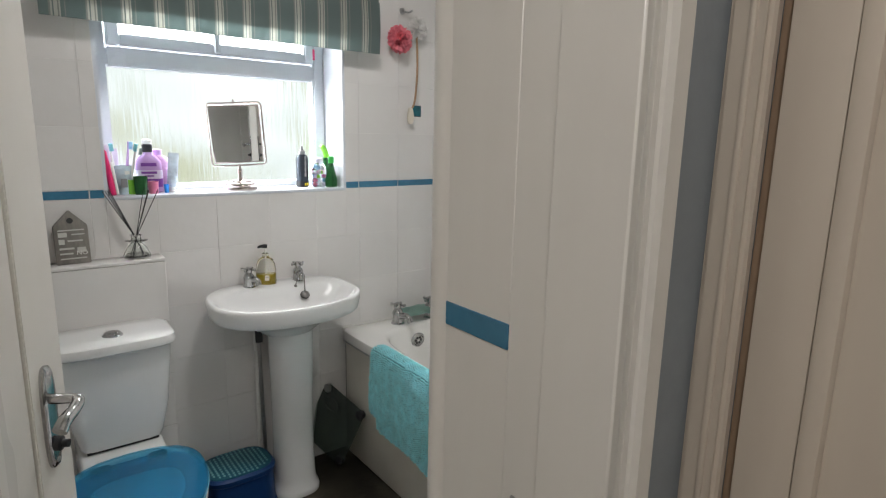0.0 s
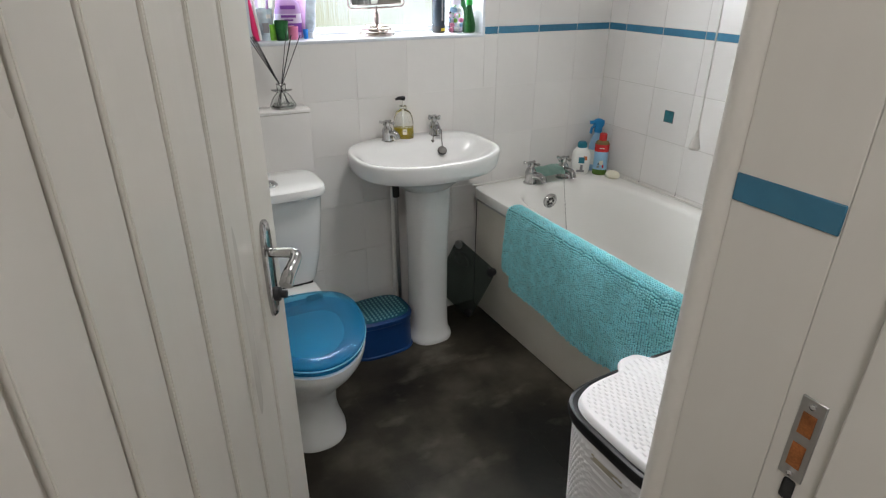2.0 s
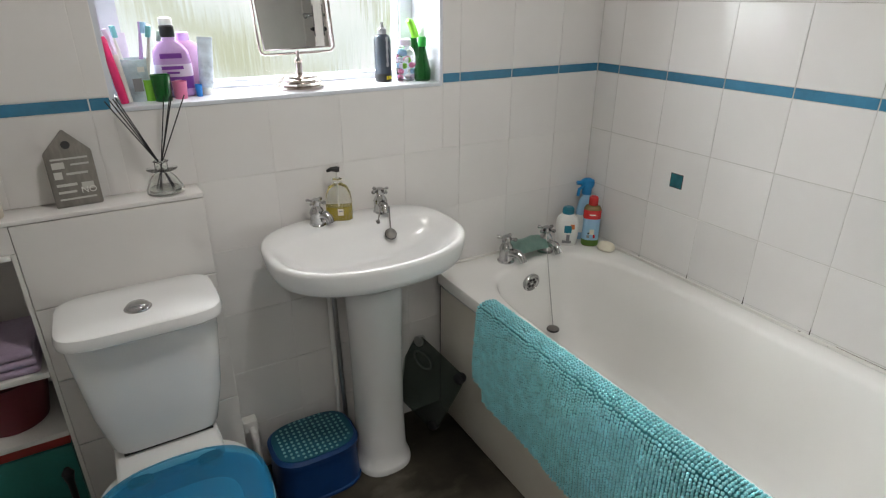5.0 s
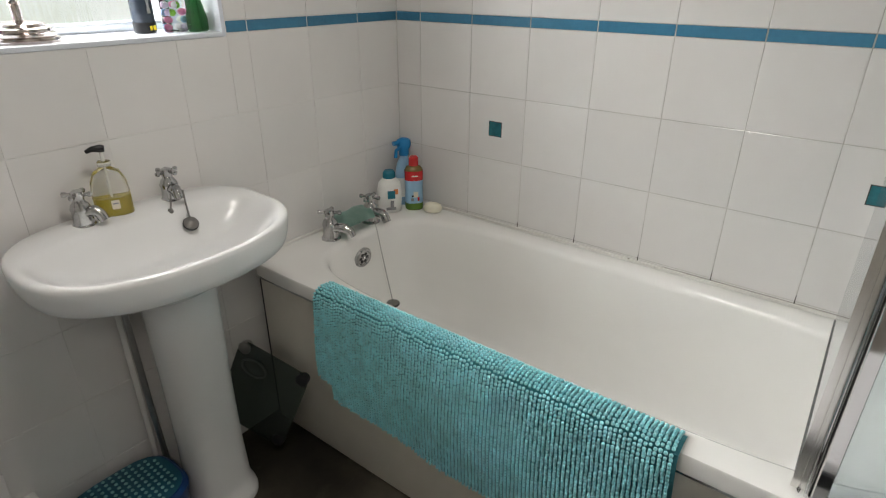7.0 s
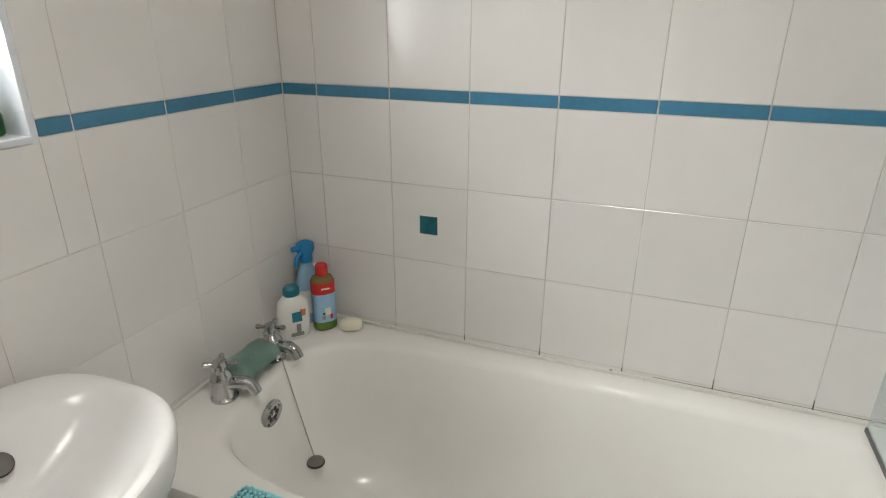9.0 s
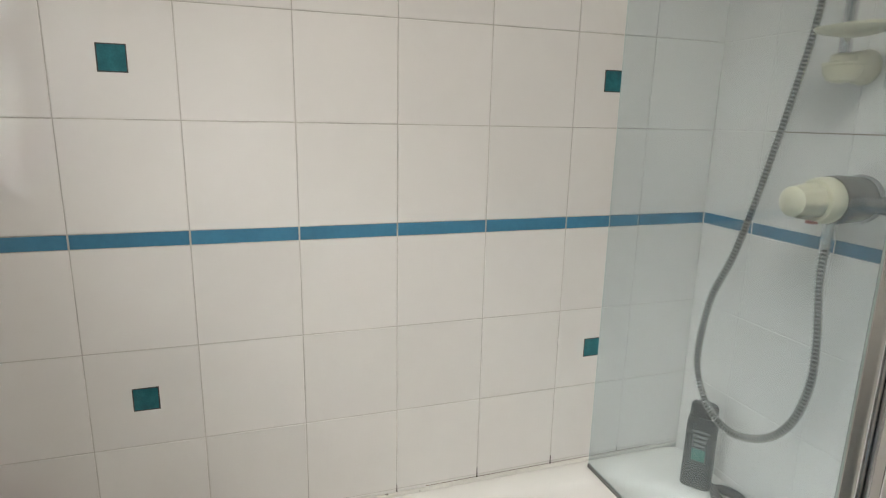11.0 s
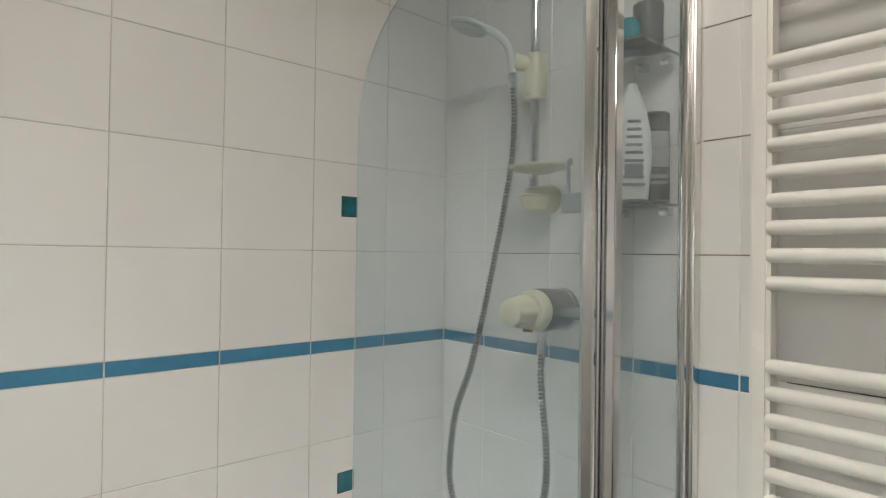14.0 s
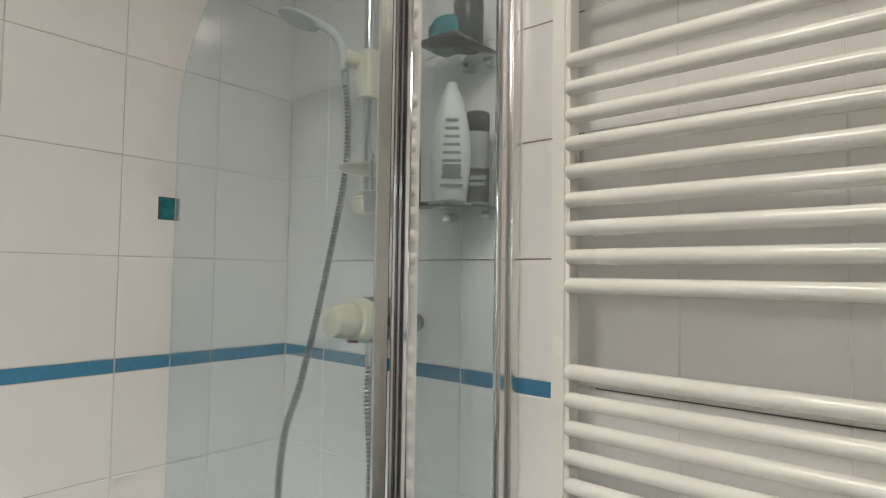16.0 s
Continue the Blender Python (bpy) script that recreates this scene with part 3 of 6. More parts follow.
def cross_tap(name, label, x, y, z, spout, k=1.0, tilt=0.0, reach=1.0):
    """A pillar tap with a four-armed head; spout is the way it points."""
    t = thing(name, label, "tap", pose(x, y, z, 0, 0, tilt), "chrome cross-head taps")
    part("body", lathe([(0.025 * k, 0), (0.025 * k, 0.004), (0.021 * k, 0.008), (0.019 * k, 0.03 * k), (0.021 * k, 0.04 * k), (0.017 * k, 0.05 * k), (0.012 * k, 0.056 * k), (0.01 * k, 0.063 * k)], 24), M_TAP, t)
    s = Vector(spout)
    part("spout", tube(spline([(0, 0, 0.026 * k), tuple(s * 0.03 * k * reach + Vector((0, 0, 0.034 * k))), tuple(s * 0.052 * k * reach + Vector((0, 0, 0.03 * k))), tuple(s * 0.062 * k * reach + Vector((0, 0, 0.014 * k)))]), lambda i: 0.0125 * k if i < 14 else 0.0112 * k, 14), M_TAP, t)
    head = part("cross_head", lathe([(0.012 * k, 0.06 * k), (0.013 * k, 0.066 * k), (0.012 * k, 0.077 * k), (0.007 * k, 0.08 * k)], 20), M_TAP, t)
    for i in range(4):
        u = radians(90 * i + 25)
        d = Vector((math.cos(u), math.sin(u), 0))
        up = Vector((0, 0, 0.071 * k))
        part("arm", tube([d * 0.008 * k + up, d * 0.02 * k + up, d * 0.024 * k + up, d * 0.029 * k + up, d * 0.031 * k + up], lambda i: (0.004, 0.0038, 0.006, 0.0055, 0.002)[i] * k, 10), M_TAP, head)
    return t


cross_tap("bath_tap", "chrome cross-head bath tap on the bath rim", 1.436, 2.252, RIM, (0.1, -1, 0), 1.22, 10)
cross_tap("bath_tap", "chrome cross-head bath tap on the bath rim", 1.612, 2.25, RIM, (0.12, -1, 0), 1.22, -8)


M_STOP = mat("worn_grey_metal", (0.2, 0.19, 0.18), 0.4, metal=0.5, var=0.2)


def chain_and_plug(name, label, start, mid, end, pr, tilt=(0, 0, 0)):
    t = thing(name, label, "plug")
    pts = spline([start, mid, end], 24)
    bm = bmesh.new()
    for i, p in enumerate(pts):
        bmesh.ops.create_icosphere(bm, subdivisions=1, radius=0.0023, matrix=Matrix.Translation(p))
    part("chain", bm, M_STOP, t)
    e = Vector(end)
    part("stopper", lathe([(pr * 0.8, -0.012), (pr, -0.004), (pr, 0.0), (pr * 0.7, 0.003), (0.004, 0.006)], 22, pose(*e, *tilt)), M_STOP, t, "worn grey stopper")
    part("rim_seal", lathe([(pr * 0.86, -0.0105), (pr * 1.08, -0.007), (pr * 1.08, -0.003), (pr * 0.9, 0.0002)], 22, pose(*e, *tilt)), M_RUBBER_SHADE, t, "black rubber rim")
    return t


chain_and_plug("bath_plug", "bath plug hanging by its bead chain", (1.575, 2.196, 0.6), (1.57, 2.158, 0.46), (1.565, 2.12, 0.326), 0.021)


# flannel laid over the tap pipes
def flannel():
    bm = bmesh.new()
    n, k = 22, 14
    grid = []
    for i in range(n):
        row = []
        for j in range(k):
            u, v = i / (n - 1), j / (k - 1)
            x = 1.445 + 0.15 * u
            y = 2.205 + 0.1 * v
            z = RIM + 0.02 + 0.045 * math.sin(math.pi * min(1, v * 0.75 + 0.12)) + 0.008 * noise.noise((x * 30, y * 30, 1)) - 0.01 * (u - 0.5) ** 2
            row.append(bm.verts.new((x, y + 0.012 * noise.noise((x * 22, 3, y * 22)), z)))
        grid.append(row)
    for i in range(n - 1):
        for j in range(k - 1):
            bm.faces.new((grid[i][j], grid[i + 1][j], grid[i + 1][j + 1], grid[i][j + 1]))
    bmesh.ops.solidify(bm, geom=bm.faces[:], thickness=0.012)
    m = mat("sage_green_cloth", (0.3, 0.47, 0.41), 0.9, var=0.12, scale=20, bump=0.5, bump_scale=380, sheen=0.3)
    whole("flannel", bm, m, "folded sage green flannel between the bath taps", "flannel")


flannel()


# ---- bath mat hanging over the rim ----
def bath_mat():
    # backing colour darkened with the shade that falls between the tufts
    m_base = mat("shaded_turquoise_cotton", (0.06, 0.3, 0.35), 0.95, var=0.1, scale=10, bump=0.3, bump_scale=300, sheen=0.4)
    m_tuft = mat("turquoise_chenille", (0.3, 0.77, 0.83), 0.95, var=0.14, scale=30, bump=0.6, bump_scale=500, sheen=0.5)
    t = thing("bath_mat", "turquoise chenille bath mat hung over the bath rim", "bath mat")
    prof = spline([(1.247, 0.0, 0.47), (1.243, 0.0, 0.535), (1.228, 0.0, 0.574), (1.203, 0.0, 0.581), (1.18, 0.0, 0.577), (1.168, 0.0, 0.56), (1.165, 0.0, 0.48), (1.163, 0.0, 0.38), (1.168, 0.0, 0.3), (1.176, 0.0, 0.2)], 12)
    length = [0.0]
    for p, q in zip(prof, prof[1:]):
        length.append(length[-1] + (q - p).length)

    def along(s):
        s = max(0.0, min(s, length[-1] - 1e-4))
        i = max(k for k in range(len(prof) - 1) if length[k] <= s)
        f = (s - length[i]) / (length[i + 1] - length[i])
        p = prof[i].lerp(prof[i + 1], f)
        d = (prof[i + 1] - prof[i]).normalized()
        return p, Vector((d.z, 0, -d.x)), d

    total = length[-1]

    def place(u, s):
        """u along the bath, s down the mat."""
        p, nrm, d = along(s)
        y = 2.03 - 0.925 * u
        hang = max(0.0, (s - 0.17) / total)
        y += 0.02 * hang * math.sin(u * 5) + 0.03 * hang * (0.5 - u)
        off = 0.006 * noise.noise((y * 7, p.z * 6, 2)) + 0.012 * hang * math.sin(u * 9 + 1.5)
        if nrm.x > 0 and s > 0.2:
            nrm = -nrm
        return Vector((p.x, y, p.z)) + (nrm * abs(off) * 0.6 if s > 0.2 else Vector((0, 0, 0))), nrm

    def end_of(u):
        return total - 0.055 + 0.035 * math.sin(u * 4.0 - 0.4) + 0.01 * math.sin(u * 15) - (0.045 if u < 0.06 else 0)

    nu, ns = 60, 40
    bm = bmesh.new()
    rows = [[bm.verts.new(place(i / nu, end_of(i / nu) * j / ns)[0]) for j in range(ns + 1)] for i in range(nu + 1)]
    for i in range(nu):
        for j in range(ns):
            bm.faces.new((rows[i][j], rows[i + 1][j], rows[i + 1][j + 1], rows[i][j + 1]))
    bmesh.ops.solidify(bm, geom=bm.faces[:], thickness=0.004)
    part("backing", bm, m_base, t)
    # tufts in rows along the mat
    ico = bmesh.new()
    bmesh.ops.create_icosphere(ico, subdivisions=1, radius=1.0)
    base_v = np.array([v.co[:] for v in ico.verts])
    ico.verts.index_update()
    base_f = np.array([[v.index for v in f.verts] for f in ico.faces])
    ico.free()
    vs, fs, k = [], [], 0
    rng = random.Random(4)
    pitch_u, pitch_s = 0.0091, 0.0083
    for i in range(int(0.925 / pitch_u)):
        u = (i + 0.5) * pitch_u / 0.925
        last = end_of(u)
        s = 0.02 + (0.5 if i % 2 else 0.0) * pitch_s * 0.3
        while s < last:
            p, nrm = place(u, s)
            out = nrm if (nrm.z > 0 or nrm.x < 0) else -nrm
            r = 0.0042 * rng.uniform(0.9, 1.14)
            c = p + out * 0.004 + Vector((rng.uniform(-1, 1), rng.uniform(-0.7, 0.7), rng.uniform(-1, 1))) * 0.0009
            vs.append(base_v * np.array((r * 1.02, r * 0.92, r * 1.02)) + np.array(c[:]))
            fs.append(base_f + k)
            k += len(base_v)
            s += pitch_s * rng.uniform(0.94, 1.06)
    me = bpy.data.meshes.new("chenille_nap")
    me.from_pydata(np.concatenate(vs).tolist(), [], np.concatenate(fs).tolist())
    me.materials.append(m_tuft)
    me.polygons.foreach_set("use_smooth", [True] * len(me.polygons))
    ob = new("chenille_nap", me)
    ob.parent = t
    tagged(ob, "rows of fluffy chenille tufts", kind="stuff")


bath_mat()


# ---- basin ----
SX, SZ = 0.868, 0.822
def basin():
    t = thing("washbasin", "white ceramic pedestal washbasin", "washbasin")
    n = 64

    def ring(z, a, front, back, pw=2.25):
        """An oval outline, bowed in front and rounded off towards the wall."""
        out = []
        for i in range(n):
            u = 2 * math.pi * i / n
            c, s = math.cos(u), math.sin(u)
            p = 3.2 if s > 0 else pw
            lift = 0.013 * max(0.0, s) if z > SZ - 0.02 else 0.0
            out.append(Vector((SX + 0.005 + a * math.copysign(abs(c) ** (2 / p), c), 2.145 + (back if s > 0 else front) * math.copysign(abs(s) ** (2 / p), s), z + lift)))
        return out

    bm = bmesh.new()
    y = YN - 2.145 - 0.003
    loft(bm, [ring(0.68, 0.09, 0.075, 0.12), ring(0.71, 0.13, 0.105, y - 0.01), ring(0.735, 0.19, 0.145, y - 0.004), ring(0.75, 0.236, 0.18, y - 0.002), ring(0.7545, 0.256, 0.196, y),
              ring(0.756, 0.264, 0.2025, y), ring(0.7595, 0.2675, 0.2055, y), ring(0.775, 0.273, 0.2085, y), ring(0.795, 0.277, 0.2105, y), ring(SZ - 0.012, 0.279, 0.211, y), ring(SZ - 0.006, 0.278, 0.2105, y), ring(SZ - 0.0018, 0.275, 0.208, y - 0.002), ring(SZ, 0.27, 0.203, y - 0.005),
              ring(SZ - 0.001, 0.263, 0.196, 0.13), ring(SZ - 0.005, 0.256, 0.189, 0.1), ring(SZ - 0.013, 0.2467, 0.18, 0.085), ring(SZ - 0.026, 0.2331, 0.168, 0.072), ring(SZ - 0.044, 0.21, 0.15, 0.06), ring(SZ - 0.062, 0.1764, 0.125, 0.045), ring(SZ - 0.076, 0.1313, 0.093, 0.032), ring(SZ - 0.084, 0.0735, 0.055, 0.02), ring(SZ - 0.086, 0.0231, 0.02, 0.012)])
    part("bowl", bm, M_CERAMIC, t)
    bm = bmesh.new()
    cyp = 2.185
    loft(bm, [ellipse(SX + 0.028, cyp, z, a, b, 40, 2.6) for a, b, z in ((0.091, 0.097, 0.0), (0.092, 0.098, 0.012), (0.089, 0.094, 0.024), (0.082, 0.087, 0.035), (0.078, 0.083, 0.07), (0.074, 0.08, 0.2), (0.074, 0.082, 0.4), (0.077, 0.088, 0.6), (0.08, 0.092, 0.72))])
    part("pedestal", bm, M_CERAMIC, t)
    # dull pipe added in place of a dark shadow beside the painted pipe
    part("pipe", tube([(0.825, 2.3, 0.02), (0.816, 2.295, 0.3), (0.81, 2.29, 0.66)], 0.0075, 10), M_DULL, t, "dull pipe drawn for the dark shadow beside the painted one")
    part("pipe", tube([(0.8, 2.305, 0.02), (0.8, 2.3, 0.64)], 0.0075, 10), M_TRIM, t, "painted supply pipe")
    part("isolating_valve", tube([(0.812, 2.292, 0.6), (0.811, 2.292, 0.645)], 0.014, 12), M_RUBBER_SHADE, t, "blackened valve on the pipe")


basin()
cross_tap("basin_tap", "chrome cross-head basin tap on the washbasin", 0.779, 2.28, SZ + 0.006, (0.3, -0.95, 0), 1.0, 20, 0.72)
cross_tap("basin_tap", "chrome cross-head basin tap on the washbasin", 0.977, 2.282, SZ + 0.006, (0.1, -1, 0), 1.0, -10, 0.72)
chain_and_plug("basin_plug", "black basin plug on a bead chain", (0.984, 2.236, 0.86), (0.977, 2.22, 0.83), (0.968, 2.196, 0.794), 0.0165, (42, -8, 0))
chain_and_plug("plug_ring", "small grey ring end of the basin chain", (0.964, 2.258, 0.852), (0.955, 2.246, 0.836), (0.944, 2.232, 0.822), 0.007, (40, 0, 0))


# ---- toilet ----
TX = 0.293
def toilet():
    t = thing("toilet", "white close-coupled toilet with a blue resin seat", "toilet")
    n = 56

    def egg(z, a, front, back, yc, pw=2.0):
        out = []
        for i in range(n):
            u = 2 * math.pi * i / n
            c, s = math.cos(u), math.sin(u)
            yy = back if s > 0 else front
            p = (3.0 if yc != 1.852 else 2.5) if s > 0 else pw
            out.append(Vector((TX + a * math.copysign(abs(c) ** (2 / p), c), yc + yy * math.copysign(abs(s) ** (2 / p), s), z)))
        return out

    bm = bmesh.new()
    loft(bm, [egg(0.0, 0.105, 0.13, 0.2, 1.86, 2.3), egg(0.018, 0.104, 0.128, 0.2, 1.86, 2.3), egg(0.03, 0.096, 0.118, 0.19, 1.86, 2.3), egg(0.1, 0.085, 0.11, 0.18, 1.87), egg(0.18, 0.088, 0.12, 0.18, 1.87), egg(0.25, 0.115, 0.17, 0.2, 1.86), egg(0.31, 0.15, 0.22, 0.22, 1.85), egg(0.36, 0.172, 0.26, 0.22, 1.85), egg(0.385, 0.178, 0.267, 0.22, 1.85), egg(0.396, 0.178, 0.267, 0.22, 1.85), egg(0.4, 0.17, 0.258, 0.21, 1.85)])
    part("pan", bm, M_CERAMIC, t)
    part("cistern_ledge", box(TX - 0.122, TX + 0.112, 1.985, 2.235, 0.3, 0.43, 0.012, 3), M_CERAMIC, t)
    # dark strip that paints the shaded gap under the cistern
    part("gap_shade", box(TX - 0.1, TX + 0.1, 2.065, 2.23, 0.428, 0.4415), M_RUBBER_SHADE, t, "dark strip painted as the shade under the cistern")
    bm = bmesh.new()
    ring = [egg(0.402, 0.172, 0.262, 0.14, 1.852), egg(0.405, 0.178, 0.268, 0.145, 1.852), egg(0.416, 0.178, 0.268, 0.145, 1.852), egg(0.42, 0.172, 0.262, 0.14, 1.852),
            egg(0.42, 0.128, 0.195, 0.092, 1.845), egg(0.414, 0.118, 0.185, 0.084, 1.845), egg(0.402, 0.118, 0.185, 0.084, 1.845)]
    loft(bm, ring + ring[:1], False, False)
    bmesh.ops.remove_doubles(bm, verts=bm.verts[:], dist=1e-6)
    part("seat_ring", bm, M_RESIN, t, "translucent blue resin seat")

    def wavy(ring, k):
        """The cast edge is slightly scalloped along its front."""
        return [Vector((p.x, p.y - k * (1 + math.sin(i * 2.3) + math.sin(i * 1.1)) * (p.y < 1.8), p.z + 0.4 * k * math.sin(i * 1.9))) for i, p in enumerate(ring)]

    bm = bmesh.new()
    loft(bm, [egg(0.4215, 0.174, 0.264, 0.142, 1.852), egg(0.426, 0.181, 0.272, 0.148, 1.852), egg(0.434, 0.181, 0.272, 0.148, 1.852), wavy(egg(0.4395, 0.176, 0.266, 0.143, 1.852), 0.0012), wavy(egg(0.441, 0.168, 0.256, 0.134, 1.852), 0.0012), egg(0.4435, 0.163, 0.25, 0.13, 1.852), egg(0.4445, 0.15, 0.235, 0.12, 1.852), egg(0.446, 0.06, 0.1, 0.05, 1.852)])
    lid = part("seat_lid", bm, M_RESIN, t, "glossy translucent blue resin lid")
    # pale bead along the lid's edge: its bright glint put into colour
    glint = resin_material("lid_edge_glint", (0.25, 0.6, 0.75), (0.4, 0.75, 0.85), (0.75, 0.93, 1.0), 0.35)
    lip = egg(0.423, 0.181, 0.2725, 0.148, 1.852)
    part("lip", tube([p for p in lip if p.y < 1.83], 0.0022, 8), glint, lid, "pale bead painted as the glint along the lid")
    for dx in (-0.075, 0.075):
        part("hinge", body([(0.026, 0.014, 0.401), (0.027, 0.015, 0.403), (0.027, 0.015, 0.425), (0.022, 0.011, 0.43)], 24, 3.0, at(TX + dx, 1.972, 0)), mat("dark_teal_hinge", (0.008, 0.09, 0.15), 0.3), lid, "dark teal hinge block")
    bm = bmesh.new()
    loft(bm, [ellipse(TX, 2.14, z, a, b, 48, 7) for a, b, z in ((0.112, 0.082, 0.44), (0.118, 0.088, 0.452), (0.14, 0.093, 0.55), (0.155, 0.096, 0.7), (0.158, 0.097, 0.748), (0.15, 0.09, 0.75))])
    part("cistern", bm, M_CERAMIC, t)
    bm = bmesh.new()
    loft(bm, [ellipse(TX + 0.002, 2.128, z, a, b, 64, 5) for a, b, z in ((0.163, 0.107, 0.75), (0.169, 0.113, 0.755), (0.171, 0.115, 0.768), (0.167, 0.111, 0.781), (0.155, 0.1, 0.787), (0.08, 0.05, 0.7885))])
    lid = part("cistern_lid", bm, M_CERAMIC, t)
    part("flush_button", lathe([(0.029, 0), (0.029, 0.002), (0.025, 0.004), (0.024, 0.008), (0.02, 0.0115), (0.012, 0.0135), (0.003, 0.0142)], 32, pose(TX, 2.1, 0.787)), M_TAP, lid, "chrome dual flush button")


toilet()


# ---- tiled boxing behind the cistern, with an open cubby ----
def boxing():
    s = tagged(new("boxing"), "white tiled boxed-in ledge with an open cubby", "ledge", kind="structure")
    y0, x1, zt = 2.243, 0.487, 0.985
    part("ledge_top", box(XW, x1, y0, YN + 0.004, zt - 0.012, zt, 0.003), M_TILE, s)
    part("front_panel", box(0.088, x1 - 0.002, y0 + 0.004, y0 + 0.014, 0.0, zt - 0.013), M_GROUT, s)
    part("end_panel", box(x1 - 0.012, x1 - 0.002, y0 + 0.015, YN + 0.004, 0.0, zt - 0.013), M_TILE, s)
    part("header", box(XW, 0.087, y0 + 0.004, y0 + 0.014, 0.91, zt - 0.013), M_TILE, s)
    part("cubby_back", box(XW, 0.08, YN + 0.19, YN + 0.204, 0.0, 0.93), M_PLASTER, s, "grey shaded back of the cubby")
    part("cubby_side", box(0.078, 0.087, y0 + 0.004, YN + 0.19, 0.0, 0.909), M_TRIM, s)
    part("cubby_trim", box(XW, 0.077, y0 - 0.004, y0 + 0.012, 0.898, 0.909), M_TRIM, s)
    for z in (0.598, 0.42, 0.1):
        part("cubby_shelf", box(XW, 0.076, y0 + 0.01, YN + 0.185, z - 0.016, z, 0.002), M_TRIM, s)
    xs = [0.088, x1 - 0.001]
    zs = [0.0, 0.175, 0.372, 0.569, 0.766, zt - 0.0125]
    for a, b in zip(xs, xs[1:]):
        for c, d in zip(zs, zs[1:]):
            part("tile", box(a + 0.001, b - 0.001, y0, y0 + 0.006, c + 0.001, d - 0.001, 0.0014, 1), M_TILE, s, smooth=False)


boxing()


# ---- towel radiator ----
def radiator():
    t = thing("towel_radiator", "white tubular ladder towel radiator on the wall", "radiator")
    z0, z1 = 0.66, 1.93
    for x, dy in ((1.043, 0.0), (0.6, 0.002)):
        bm = bmesh.new()
        add_box(bm, x - 0.0145, x + 0.0145, 0.712 + dy, 0.75 + dy, z0, z1)
        bmesh.ops.bevel(bm, geom=[e for e in bm.edges if abs(e.verts[0].co.z - e.verts[1].co.z) > 1], offset=0.006, segments=3, affect="EDGES")
        part("upright", bm, M_RAD, t)
    heights = [1.374 + 0.0404 * k for k in range(9)] + [1.822 + 0.0404 * k for k in range(3)] + [1.253 - 0.0392 * k for k in range(9)] + [0.82 - 0.0392 * k for k in range(4)]
    first = None
    for z in heights:
        pts = [(1.034, 0.736, z), (1.0275, 0.7405, z), (0.95, 0.742, z), (0.803, 0.743, z), (0.67, 0.744, z), (0.616, 0.744, z), (0.609, 0.74, z)]
        if first is None:
            first = mesh_of("bar", tube([(x, y, 0) for x, y, _ in pts], 0.0112, 16), M_RAD)
        o = new("bar", first)
        o.parent = t
        o.matrix_basis = pose(0, 0, z)
    for x in (1.043, 0.6):
        for z in (0.72, 1.86):
            part("bracket", tube([(x, YS + 0.001, z), (x, 0.735, z)], 0.012, 12), M_RAD, t)
        v = part("valve", tube([(x, 0.726, z0 + 0.002), (x, 0.726, z0 - 0.05)], 0.012, 12), M_CHROME, t)
    part("air_vent", lathe([(0.006, 0), (0.006, 0.008), (0.003, 0.01)], 12, pose(1.043, 0.726, z1)), M_CHROME, t)
    return t


radiator()


